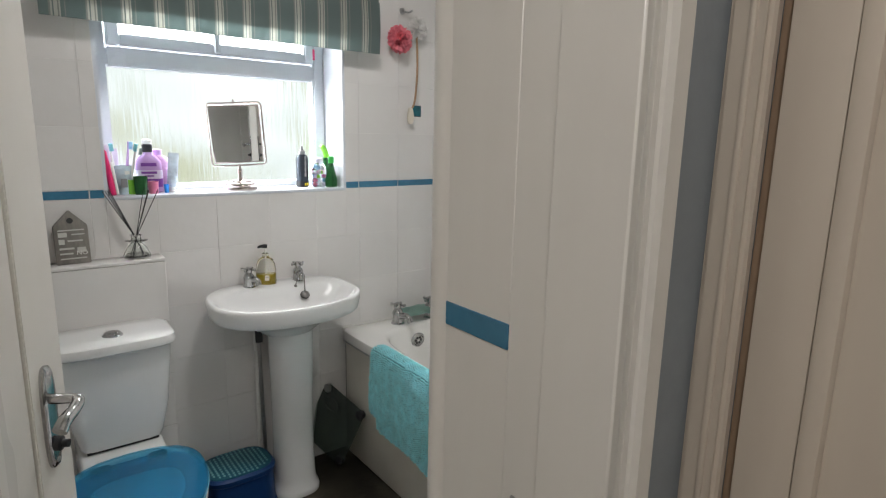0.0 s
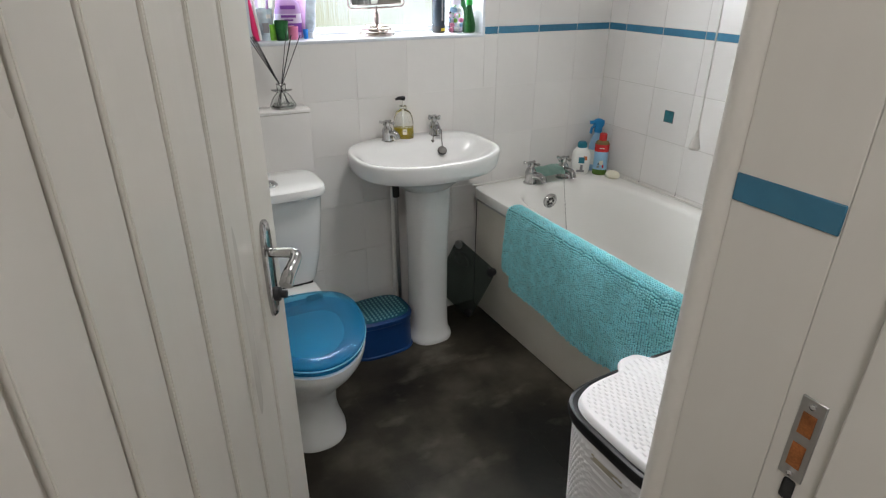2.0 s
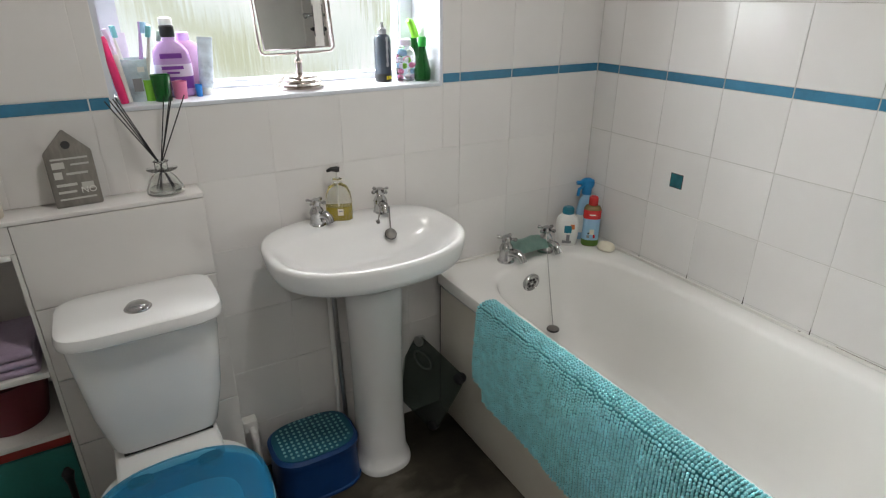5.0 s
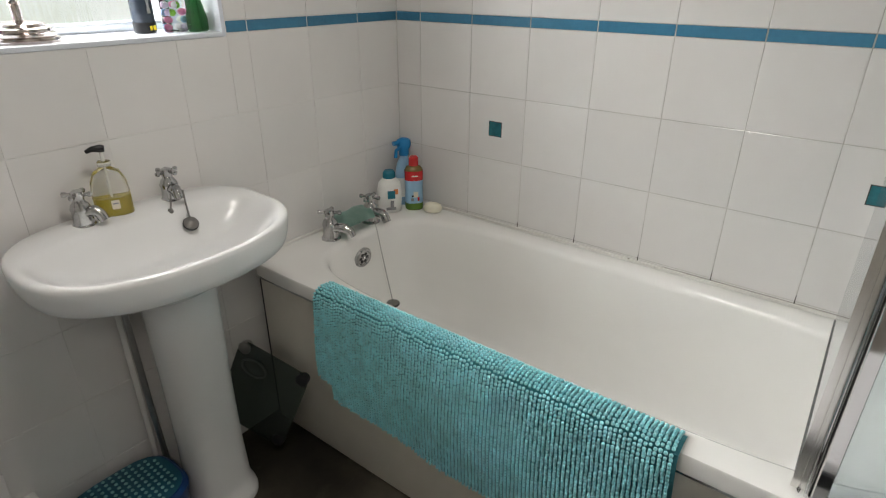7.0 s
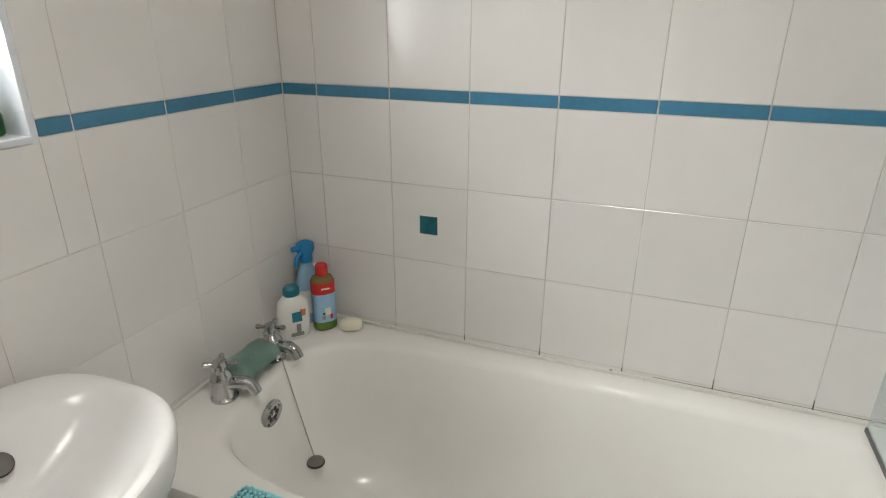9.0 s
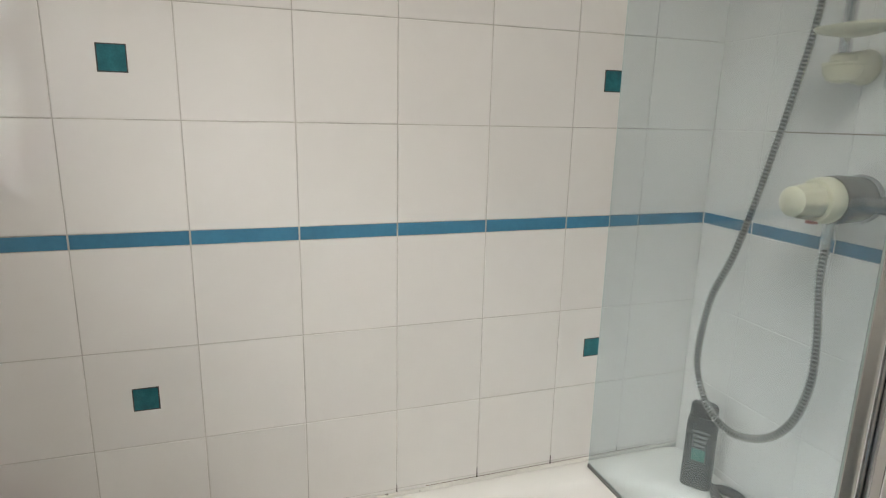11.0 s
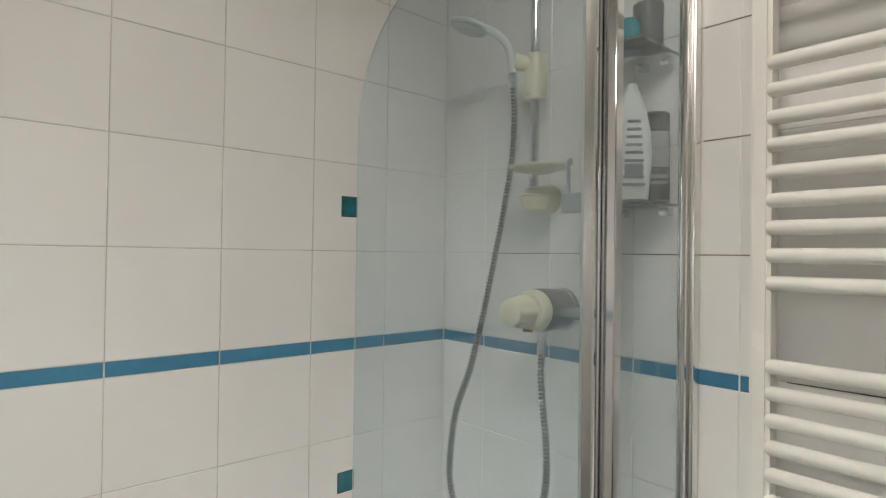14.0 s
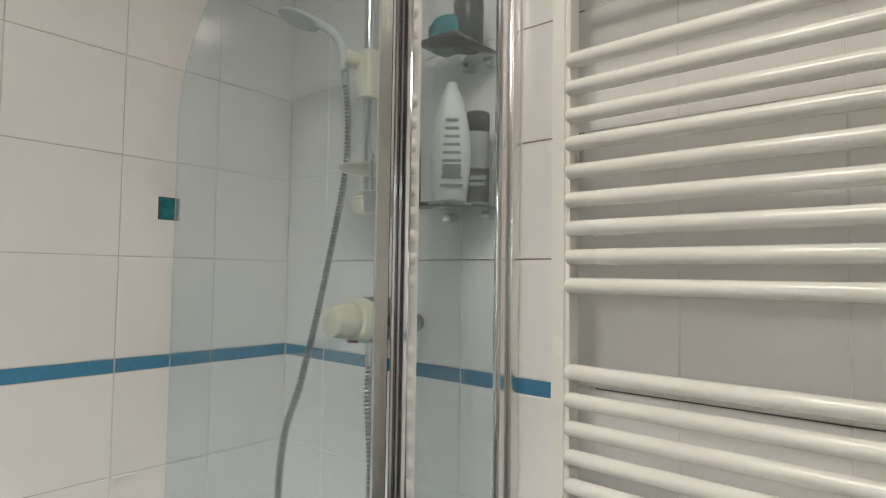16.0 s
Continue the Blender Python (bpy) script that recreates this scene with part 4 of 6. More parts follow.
# ---- folding shower screen ----
def screen():
    t = thing("shower_screen", "folding glass bath screen with chrome posts", "shower screen")
    top = 1.985
    # outer leaf over the bath, its free top corner rounded
    x0, x1, zb, r = 1.221, 1.826, RIM + 0.012, 0.3
    pts = [(x0, zb), (x1, zb), (x1, top - r)]
    pts += [(x1 - r + r * math.cos(a), top - r + r * math.sin(a)) for a in [math.pi / 2 * k / 20 for k in range(1, 21)]]
    pts += [(x0, top)]
    bm = bmesh.new()
    yy = 0.934
    fa = [bm.verts.new((x, yy, z)) for x, z in pts]
    fb = [bm.verts.new((x, yy + 0.005, z)) for x, z in pts]
    bm.faces.new(fa)
    bm.faces.new(list(reversed(fb)))
    for i in range(len(pts)):
        j = (i + 1) % len(pts)
        bm.faces.new((fa[i], fa[j], fb[j], fb[i])).material_index = 1
    g1 = part("glass_leaf", bm, M_SCREEN, t, "greenish clear glass leaf, rounded corner", False)
    g2 = part("glass_leaf", box(1.185, 1.19, 0.7012, 0.8948, zb, top), M_SCREEN, t, "greenish clear glass leaf", False)
    g1.data.materials.append(M_GLASS_EDGE)
    for gl in (g1, g2):
        gl.visible_shadow = False
    part("seal_strip", box(x0, x1, yy - 0.002, yy + 0.007, zb - 0.011, zb - 0.001), mat("grey_rubber", (0.13, 0.13, 0.125), 0.6), t, "grey rubber seal")
    part("wall_profile", box(1.178, 1.204, YS + 0.001, 0.664, RIM + 0.004, 2.0, 0.004), M_SATIN, t)
    part("slim_post", tube([(1.188, 0.692, RIM + 0.004), (1.188, 0.692, 2.0)], 0.009, 20), M_CHROME, t)
    part("post_web", box(1.186, 1.196, 0.665, 0.684, RIM + 0.004, 2.0), M_SATIN, t)
    bm = bmesh.new()
    add_box(bm, 1.2025, 1.226, 0.9175, 0.9425, RIM + 0.004, 2.0)
    bmesh.ops.bevel(bm, geom=[e for e in bm.edges if abs(e.verts[0].co.z - e.verts[1].co.z) > 1], offset=0.0122, segments=8, affect="EDGES")
    part("hinge_post", bm, M_SATIN, t, "polished chrome rounded post")
    part("bead_strip", tube([(1.2035, 0.9195, RIM + 0.004), (1.2035, 0.9195, 2.0)], 0.0028, 12), M_CHROME, t, "thin bright bead")
    part("flat_profile", box(1.179, 1.2055, 0.895, 0.9145, RIM + 0.004, 2.0, 0.0015, 1), M_CHROME, t, "flat polished profile")
    part("hinge_seal", box(1.2058, 1.2095, 0.905, 0.916, RIM + 0.004, 2.0), M_RUBBER_SHADE, t)


screen()


# ---- shower ----
M_SMOKE = mat("pale_grey_plastic", (0.64, 0.67, 0.68), 0.3, var=0.05, trans=0.2)


def shower():
    v = thing("shower_valve", "chrome shower valve with a yellowed cream knob", "shower valve")
    c = (1.476, 1.298)
    m = pose(c[0], YS, c[1], -90)
    part("wall_plate", lathe([(0.045, 0.001), (0.046, 0.006), (0.044, 0.01), (0.04, 0.012)], 36, m), M_DULL, v)
    part("valve_body", lathe([(0.042, 0.01), (0.044, 0.05), (0.045, 0.06), (0.044, 0.085)], 36, m), mat("tarnished_chrome", (0.3, 0.29, 0.27), 0.25, metal=1.0, var=0.2), v, "tarnished valve body")
    knob = part("temperature_ring", lathe([(0.041, 0.086), (0.043, 0.09), (0.042, 0.11), (0.038, 0.116), (0.03, 0.117)], 40, m), M_CREAM, v, "yellowed cream ring")
    bm = bmesh.new()
    loft(bm, [[m @ Vector((r * (1 + (0.05 * math.cos(8 * u) if 0.12 <= z <= 0.167 else 0)) * math.cos(u), r * (1 + (0.05 * math.cos(8 * u) if 0.12 <= z <= 0.167 else 0)) * math.sin(u), z)) for u in [2 * math.pi * i / 64 for i in range(64)]] for r, z in ((0.029, 0.117), (0.032, 0.121), (0.031, 0.14), (0.027, 0.168), (0.019, 0.174), (0.006, 0.175))])
    part("knob", bm, M_CREAM, v, "ribbed cream knob")
    part("red_mark", box(c[0] - 0.012, c[0] + 0.004, YS + 0.112, YS + 0.125, c[1] - 0.041, c[1] - 0.036), mat("red_mark", (0.3, 0.05, 0.03), 0.4), v)
    part("outlet", tube([(1.472, 0.7, 1.275), (1.474, 0.706, 1.255), (1.474, 0.708, 1.225)], 0.011, 14), M_CHROME, v)
    part("lever", tube([(1.44, 0.69, 1.298), (1.4, 0.69, 1.298), (1.372, 0.69, 1.298), (1.366, 0.69, 1.298)], lambda i: (0.013, 0.015, 0.0165, 0.012)[i], 20), mat("grey_chrome", (0.32, 0.33, 0.35), 0.25, metal=0.9), v, "dark grey stub")
    # rail with slider, dish and handset
    r = thing("shower_rail", "chrome shower rail with cream plastic fittings", "shower rail")
    x, y = 1.512, 0.693
    part("rail", tube([(x, y, 1.53), (x, y, 2.16)], 0.0105, 18), M_CHROME, r)
    part("drip_cap", lathe([(0.006, -0.026), (0.022, -0.021), (0.03, -0.008), (0.031, 0.004), (0.034, 0.006), (0.034, 0.009), (0.02, 0.012)], 28, pose(x - 0.006, 0.7, 1.53)), M_CREAM, r, "rounded cream end cap")
    bot = part("lower_bracket", tube([(x, YS + 0.001, 1.535), (x, 0.668, 1.535), (x, 0.7, 1.535)], lambda i: (0.032, 0.027, 0.018)[i], 20), M_CREAM, r)
    part("bracket_cap", lathe([(0.019, -0.02), (0.021, -0.015), (0.021, 0.018), (0.014, 0.022)], 20, pose(x, y, 1.535)), M_CREAM, bot)
    part("upper_bracket", tube([(x, YS + 0.001, 2.14), (x, 0.7, 2.14)], 0.022, 16), M_CREAM, r)
    dish = bmesh.new()
    loft(dish, [ellipse(x - 0.036, 0.722, z, a, b, 40, 2.4) for a, b, z in ((0.02, 0.02, 1.58), (0.055, 0.04, 1.587), (0.065, 0.047, 1.593), (0.066, 0.048, 1.597), (0.062, 0.044, 1.597), (0.02, 0.015, 1.591))])
    part("soap_dish", dish, M_CREAM, r, "oval cream soap dish")
    sl = part("slider", body([(0.02, 0.02, 1.745), (0.022, 0.022, 1.752), (0.022, 0.022, 1.835), (0.018, 0.018, 1.843)], 24, 3.0, at(x, y, 0)), M_CREAM, r, "cream slider clamp")
    part("clamp_arm", tube([(x, y, 1.82), (x + 0.02, 0.715, 1.824), (x + 0.03, 0.73, 1.827)], lambda i: (0.018, 0.016, 0.019)[i], 16), M_CREAM, sl)
    part("clamp_collar", tube([(x, y, 1.752), (x, y, 1.757)], 0.0235, 20), M_DULL, sl)
    # handset
    h = thing("shower_handset", "white round shower handset in its holder", "shower head")
    hx, hy, hz = x + 0.03, 0.732, 1.83
    part("handle", tube(spline([(hx, hy, hz - 0.03), (hx + 0.006, hy + 0.008, hz + 0.025), (hx + 0.025, hy + 0.025, hz + 0.055), (hx + 0.055, hy + 0.045, hz + 0.075)]), lambda i: 0.008 + 0.00006 * i, 14), M_SMOKE, h)
    m = look((hx + 0.075, hy + 0.058, hz + 0.078), (hx + 0.1, hy + 0.085, hz - 0.05)) @ pose(0, 0, 0, 180)
    part("rose", lathe([(0.012, -0.012), (0.03, -0.007), (0.041, -0.002), (0.043, 0.003), (0.041, 0.006), (0.01, 0.0065)], 36, m), M_SMOKE, h)
    part("spray_plate", lathe([(0.036, 0.0062), (0.035, 0.008), (0.004, 0.008)], 30, m), M_SMOKE, h)
    # hose: a ribbed metal tube
    hs = thing("shower_hose", "ribbed chrome shower hose hanging in a loop", "shower hose")
    way = spline([(1.474, 0.708, 1.226), (1.462, 0.724, 1.15), (1.436, 0.738, 1.03), (1.432, 0.744, 0.95), (1.452, 0.748, 0.87), (1.5, 0.75, 0.81), (1.575, 0.752, 0.778), (1.64, 0.754, 0.795), (1.684, 0.755, 0.85), (1.699, 0.756, 0.92), (1.682, 0.755, 1.05), (1.643, 0.745, 1.165), (1.615, 0.722, 1.335), (1.585, 0.692, 1.58), (1.56, 0.705, 1.7), (1.546, 0.728, 1.8)], 40)
    dense, left = [way[0]], 0.0019
    for p, q in zip(way, way[1:]):
        d = (q - p).length
        done = 0.0
        while d - done >= left:
            done += left
            dense.append(p.lerp(q, done / d))
            left = 0.0019
        left -= d - done
    # dark core paints the shade in the grooves between the ribs
    part("core", tube(dense[::3], 0.0056, 10), mat("hose_gap_shade", (0.05, 0.05, 0.048), 0.5, metal=0.3), hs, "core coloured dark as the shade between the ribs")
    bm = bmesh.new()
    for i in range(2, len(dense) - 2, 4):
        c, d = dense[i], (dense[i + 1] - dense[i - 1]).normalized()
        tube([c - d * 0.0024, c - d * 0.0016, c + d * 0.0016, c + d * 0.0024], lambda k: (0.006, 0.0086, 0.0086, 0.006)[k], 12, bm=bm)
    part("ribbing", bm, mat("hose_steel", (0.62, 0.62, 0.6), 0.2, metal=1.0, var=0.1), hs, "bright chrome ribs")
    part("nut", tube([way[0] + Vector((0, 0, 0.004)), way[0] + Vector((0, 0, -0.022))], 0.0105, 12), M_CHROME, hs)
    part("nut", tube([way[-1], way[-12]], 0.01, 12), M_CHROME, hs)


shower()


# ---- loose things: colours ----
_plain = {}


def plastic(name, c, rough=0.35, trans=0.0, var=0.06):
    if name not in _plain:
        _plain[name] = mat(name, c, rough, var=var, scale=14, bump=0.02, bump_scale=40, trans=trans)
    return _plain[name]


def flat_label(parent, w, h, x, y, z, rz, material, name="label", label=""):
    """A thin printed patch, upright, facing the way rz turns -y."""
    return part(name, box(-w / 2, w / 2, -0.0006, 0.0006, -h / 2, h / 2), material, parent, label, False, pose(x, y, z, 0, 0, rz))


def bottle(name, label, x, y, z, sections, material, cap, cap_material, power=2.0, rz=0.0, category="bottle", bands=()):
    """sections: (half width, half depth, height); cap: the same; bands: (height from, to, material) printed round the body."""
    t = thing(name, label, category, at(x, y, z, rz))
    part("body", body(sections, 32, power), material, t)
    part("cap", body(cap, 24), cap_material, t)
    for z0, z1, bm_ in bands:
        def size(h):
            for (a0, b0, h0), (a1, b1, h1) in zip(sections, sections[1:]):
                if h0 <= h <= h1 and h1 > h0:
                    f = (h - h0) / (h1 - h0)
                    return a0 + (a1 - a0) * f, b0 + (b1 - b0) * f
            return sections[-1][:2]
        bm = bmesh.new()
        loft(bm, [ellipse(0, 0, h, size(h)[0] + 0.0006, size(h)[1] + 0.0006, 32, power) for h in [z0 + (z1 - z0) * k / 6 for k in range(7)]], False, False)
        part("label", bm, bm_, t)
    return t


P_WHITE = plastic("bottle_white", (0.78, 0.78, 0.75))
P_TEAL = plastic("cap_teal", (0.01, 0.17, 0.24))
P_RED = plastic("bottle_red", (0.6, 0.03, 0.03), 0.25)
P_BLUE = plastic("trigger_blue", (0.01, 0.22, 0.5))
P_LBLUE = plastic("label_pale_blue", (0.3, 0.5, 0.68))
P_DGREEN = plastic("glass_green", (0.015, 0.16, 0.03), 0.08, 0.5)
P_LIME = plastic("lime_green", (0.25, 0.62, 0.05), 0.3)
P_PINK = plastic("pink", (0.75, 0.22, 0.38), 0.4)
P_HOT = plastic("hot_pink", (0.75, 0.03, 0.16), 0.35)
P_LILAC = plastic("lilac", (0.52, 0.33, 0.62), 0.2)
P_PURPLE = plastic("purple_print", (0.2, 0.05, 0.33), 0.4)
P_GREY = plastic("grey_print", (0.25, 0.25, 0.26), 0.5)
P_PALE = plastic("pale_lilac_print", (0.7, 0.62, 0.76), 0.4)
P_YELLOW = plastic("yellow_print", (0.75, 0.6, 0.02), 0.4)
P_AQUA = plastic("aqua_bristle", (0.2, 0.55, 0.6), 0.6)
P_CREAMY = plastic("ivory_plastic", (0.72, 0.66, 0.55), 0.35)
P_SKY = plastic("sky_blue_plastic", (0.3, 0.5, 0.62), 0.3)
P_MAROON = plastic("maroon_plastic", (0.15, 0.02, 0.03), 0.4)
P_JADE = plastic("jade_plastic", (0.03, 0.2, 0.17), 0.4)
P_ORANGE = plastic("orange_print", (0.6, 0.18, 0.05), 0.4)


# ---- bottles on the bath's corner ----
b = bottle("shampoo_bottle", "white shampoo bottle with a teal cap", 1.722, 2.262, RIM, [(0.034, 0.02, 0.0), (0.038, 0.023, 0.004), (0.042, 0.025, 0.04), (0.043, 0.025, 0.075), (0.038, 0.023, 0.105), (0.024, 0.018, 0.12), (0.02, 0.016, 0.122)], P_WHITE,
           [(0.02, 0.017, 0.122), (0.022, 0.018, 0.126), (0.021, 0.018, 0.142), (0.015, 0.012, 0.149)], P_TEAL, 2.4, -38)
flat_label(b, 0.026, 0.028, 0.002, -0.0262, 0.068, 0, P_TEAL, "leaf_print")
flat_label(b, 0.015, 0.018, 0.018, -0.0258, 0.078, 0, P_ORANGE, "flower_print")
flat_label(b, 0.012, 0.034, 0.004, -0.0268, 0.03, 0, P_GREY, "stem_print")
flat_label(b, 0.034, 0.01, 0.0, -0.0262, 0.018, 0, P_GREY, "text_bar")
b = bottle("spray_bottle", "pale blue cleaner bottle with a blue trigger", 1.817, 2.275, RIM, [(0.03, 0.02, 0.0), (0.033, 0.022, 0.004), (0.033, 0.022, 0.11), (0.025, 0.018, 0.15), (0.014, 0.013, 0.17), (0.014, 0.013, 0.18)], P_LBLUE,
           [(0.017, 0.016, 0.178), (0.018, 0.017, 0.182), (0.018, 0.018, 0.2), (0.022, 0.017, 0.205), (0.026, 0.017, 0.215), (0.024, 0.016, 0.232), (0.012, 0.01, 0.238)], P_BLUE, 2.6, -38, "spray bottle", [(0.03, 0.1, P_WHITE)])
part("trigger", tube([(-0.015, -0.012, 0.21), (-0.03, -0.018, 0.2), (-0.033, -0.02, 0.175)], 0.006, 10), P_BLUE, b)
part("nozzle", tube([(-0.02, -0.01, 0.224), (-0.04, -0.016, 0.224)], 0.008, 10), P_BLUE, b)
b = bottle("bubble_bath_bottle", "bubble bath bottle with red cap and band over a picture label", 1.797, 2.215, RIM, [(0.028, 0.023, 0.0), (0.031, 0.026, 0.004), (0.031, 0.026, 0.03), (0.0295, 0.025, 0.075), (0.031, 0.026, 0.11), (0.031, 0.026, 0.142), (0.026, 0.022, 0.152), (0.014, 0.013, 0.158)], plastic("olive_bath_foam", (0.19, 0.13, 0.045), 0.2),
           [(0.016, 0.016, 0.157), (0.017, 0.017, 0.16), (0.0165, 0.0165, 0.184), (0.012, 0.012, 0.189)], P_RED, 2.6, -42, "bottle", [(0.003, 0.026, plastic("grass_green_print", (0.1, 0.2, 0.03), 0.4)), (0.026, 0.108, P_LBLUE), (0.108, 0.141, P_RED)])
flat_label(b, 0.016, 0.02, 0.003, -0.0262, 0.058, 0, P_CREAMY, "picture_print")
flat_label(b, 0.012, 0.006, -0.006, -0.0266, 0.053, 20, M_BLACK, "picture_print")
flat_label(b, 0.022, 0.004, 0.0, -0.0273, 0.125, 0, P_CREAMY, "text_bar")
flat_label(b, 0.01, 0.01, -0.009, -0.0262, 0.04, 0, P_GREY, "picture_print")
flat_label(b, 0.007, 0.014, 0.012, -0.0257, 0.042, 0, P_RED, "picture_print")
bm = bmesh.new()
loft(bm, [ellipse(0, 0, z, a, b_, 28, 2.4) for a, b_, z in ((0.022, 0.014, 0.0), (0.031, 0.02, 0.006), (0.033, 0.021, 0.016), (0.028, 0.017, 0.027), (0.016, 0.01, 0.033), (0.004, 0.003, 0.034))])
whole("soap_bar", bm, plastic("cream_soap", (0.78, 0.74, 0.6), 0.5), "cream bar of soap on the bath rim", "soap", at(1.808, 2.14, RIM, -67))

# ---- soap dispenser on the basin ----
def dispenser():
    t = thing("soap_dispenser", "clear pump bottle half full of yellow soap", "soap dispenser", at(0.85, 2.29, SZ + 0.008, -22))
    s = [(0.036, 0.023, 0.0), (0.038, 0.025, 0.003), (0.038, 0.025, 0.055), (0.035, 0.023, 0.08), (0.026, 0.019, 0.1), (0.012, 0.011, 0.109), (0.012, 0.011, 0.114)]
    o = part("bottle", body(s, 32, 2.6), M_GLASS, t, "clear bottle")
    o.visible_shadow = False
    part("liquid", body([(0.034, 0.0215, 0.003), (0.0365, 0.0235, 0.006), (0.0365, 0.0235, 0.042), (0.036, 0.023, 0.044)], 32, 2.6), plastic("yellow_soap", (0.62, 0.5, 0.05), 0.15, 0.6), t, "yellow liquid soap")
    part("dip_tube", tube([(0, 0, 0.01), (0, 0, 0.11)], 0.0025, 8), P_WHITE, t)
    part("collar", lathe([(0.013, 0.112), (0.0135, 0.122), (0.009, 0.124)], 20), M_GLASS, t)
    part("stem", tube([(0, 0, 0.12), (0, 0, 0.142)], 0.004, 10), M_TRIM, t)
    part("pump_head", tube([(0.008, 0, 0.149), (0, 0, 0.15), (-0.016, -0.002, 0.151), (-0.028, -0.003, 0.146)], lambda i: (0.007, 0.0085, 0.006, 0.004)[i], 12), M_BLACK, t, "black pump head")
    flat_label(t, 0.016, 0.02, 0.004, -0.0256, 0.03, 0, P_CREAMY)
    flat_label(t, 0.011, 0.003, 0.004, -0.0264, 0.033, 0, P_GREY, "text_bar")


dispenser()

# ---- step stool ----
def stool():
    t = thing("step_stool", "blue plastic children's step stool with studded top", "step stool", at(0.676, 2.205, 0))
    bm = bmesh.new()
    loft(bm, [ellipse(0, 0, z, a, b_, 64, 3.2) for a, b_, z in ((0.137, 0.104, 0.0), (0.137, 0.104, 0.008), (0.133, 0.1, 0.012), (0.128, 0.097, 0.135), (0.133, 0.103, 0.14), (0.134, 0.104, 0.157), (0.126, 0.096, 0.165), (0.02, 0.02, 0.167))])
    part("body", bm, M_STOOL, t)
    part("mat", body([(0.122, 0.092, 0.165), (0.122, 0.092, 0.1685), (0.118, 0.089, 0.1695)], 48, 3.2), mat("blue_grey_rubber", (0.01, 0.1, 0.15), 0.5), t, "grey-blue anti-slip top")
    stud = mesh_of("stud", lathe([(0.0046, 0), (0.004, 0.002), (0.0015, 0.0028)], 10), M_STUD)
    for i in range(-9, 10):
        for j in range(-7, 8):
            x, y = i * 0.0165, j * 0.0165
            if (abs(x) / 0.117) ** 3.2 + (abs(y) / 0.088) ** 3.2 < 0.93:
                o = new("stud", stud)
                o.parent = t
                o.matrix_basis = at(x, y, 0.1692)


stool()

# ---- glass bathroom scales leaning in the corner ----
def scales():
    A, B, C = Vector((1.168, 2.085, 0.275)), Vector((1.1, 2.29, 0.36)), Vector((1.112, 2.13, 0.022))
    e1 = (B - A).normalized()
    e2 = (C - A)
    e2 = (e2 - e1 * e2.dot(e1)).normalized()
    n_ = e1.cross(e2)
    w, h = 0.235, 0.282
    c = A + e1 * w / 2 + e2 * h / 2
    m = Matrix(((e1.x, e2.x, n_.x, c.x), (e1.y, e2.y, n_.y, c.y), (e1.z, e2.z, n_.z, c.z), (0, 0, 0, 1)))
    t = thing("bathroom_scales", "dark glass bathroom scales leaning against the bath", "scales", m)
    part("plate", body([(w / 2, h / 2, -0.003), (w / 2, h / 2, 0.003)], 64, 9), M_SCALES, t)
    m_ring = mat("dull_grey_ring", (0.1, 0.115, 0.11), 0.4, var=0.15)
    for z in (-0.0042, 0.0042):
        part("display_ring", tube([(0.04 * math.cos(a), 0.026 * math.sin(a), z) for a in [6.2832 * k / 32 for k in range(32)]], 0.003, 8, True), m_ring, t, "dull grey display surround", m=pose(0.05, -0.07, 0))
    for x in (-1, 1):
        for y in (-1, 1):
            part("foot", lathe([(0.017, -0.018), (0.019, -0.012), (0.019, 0.006), (0.015, 0.008)], 20), M_BLACK if x < 0 else M_DULL, t, m=pose(x * (w / 2 - 0.02), y * (h / 2 - 0.022), 0))


scales()

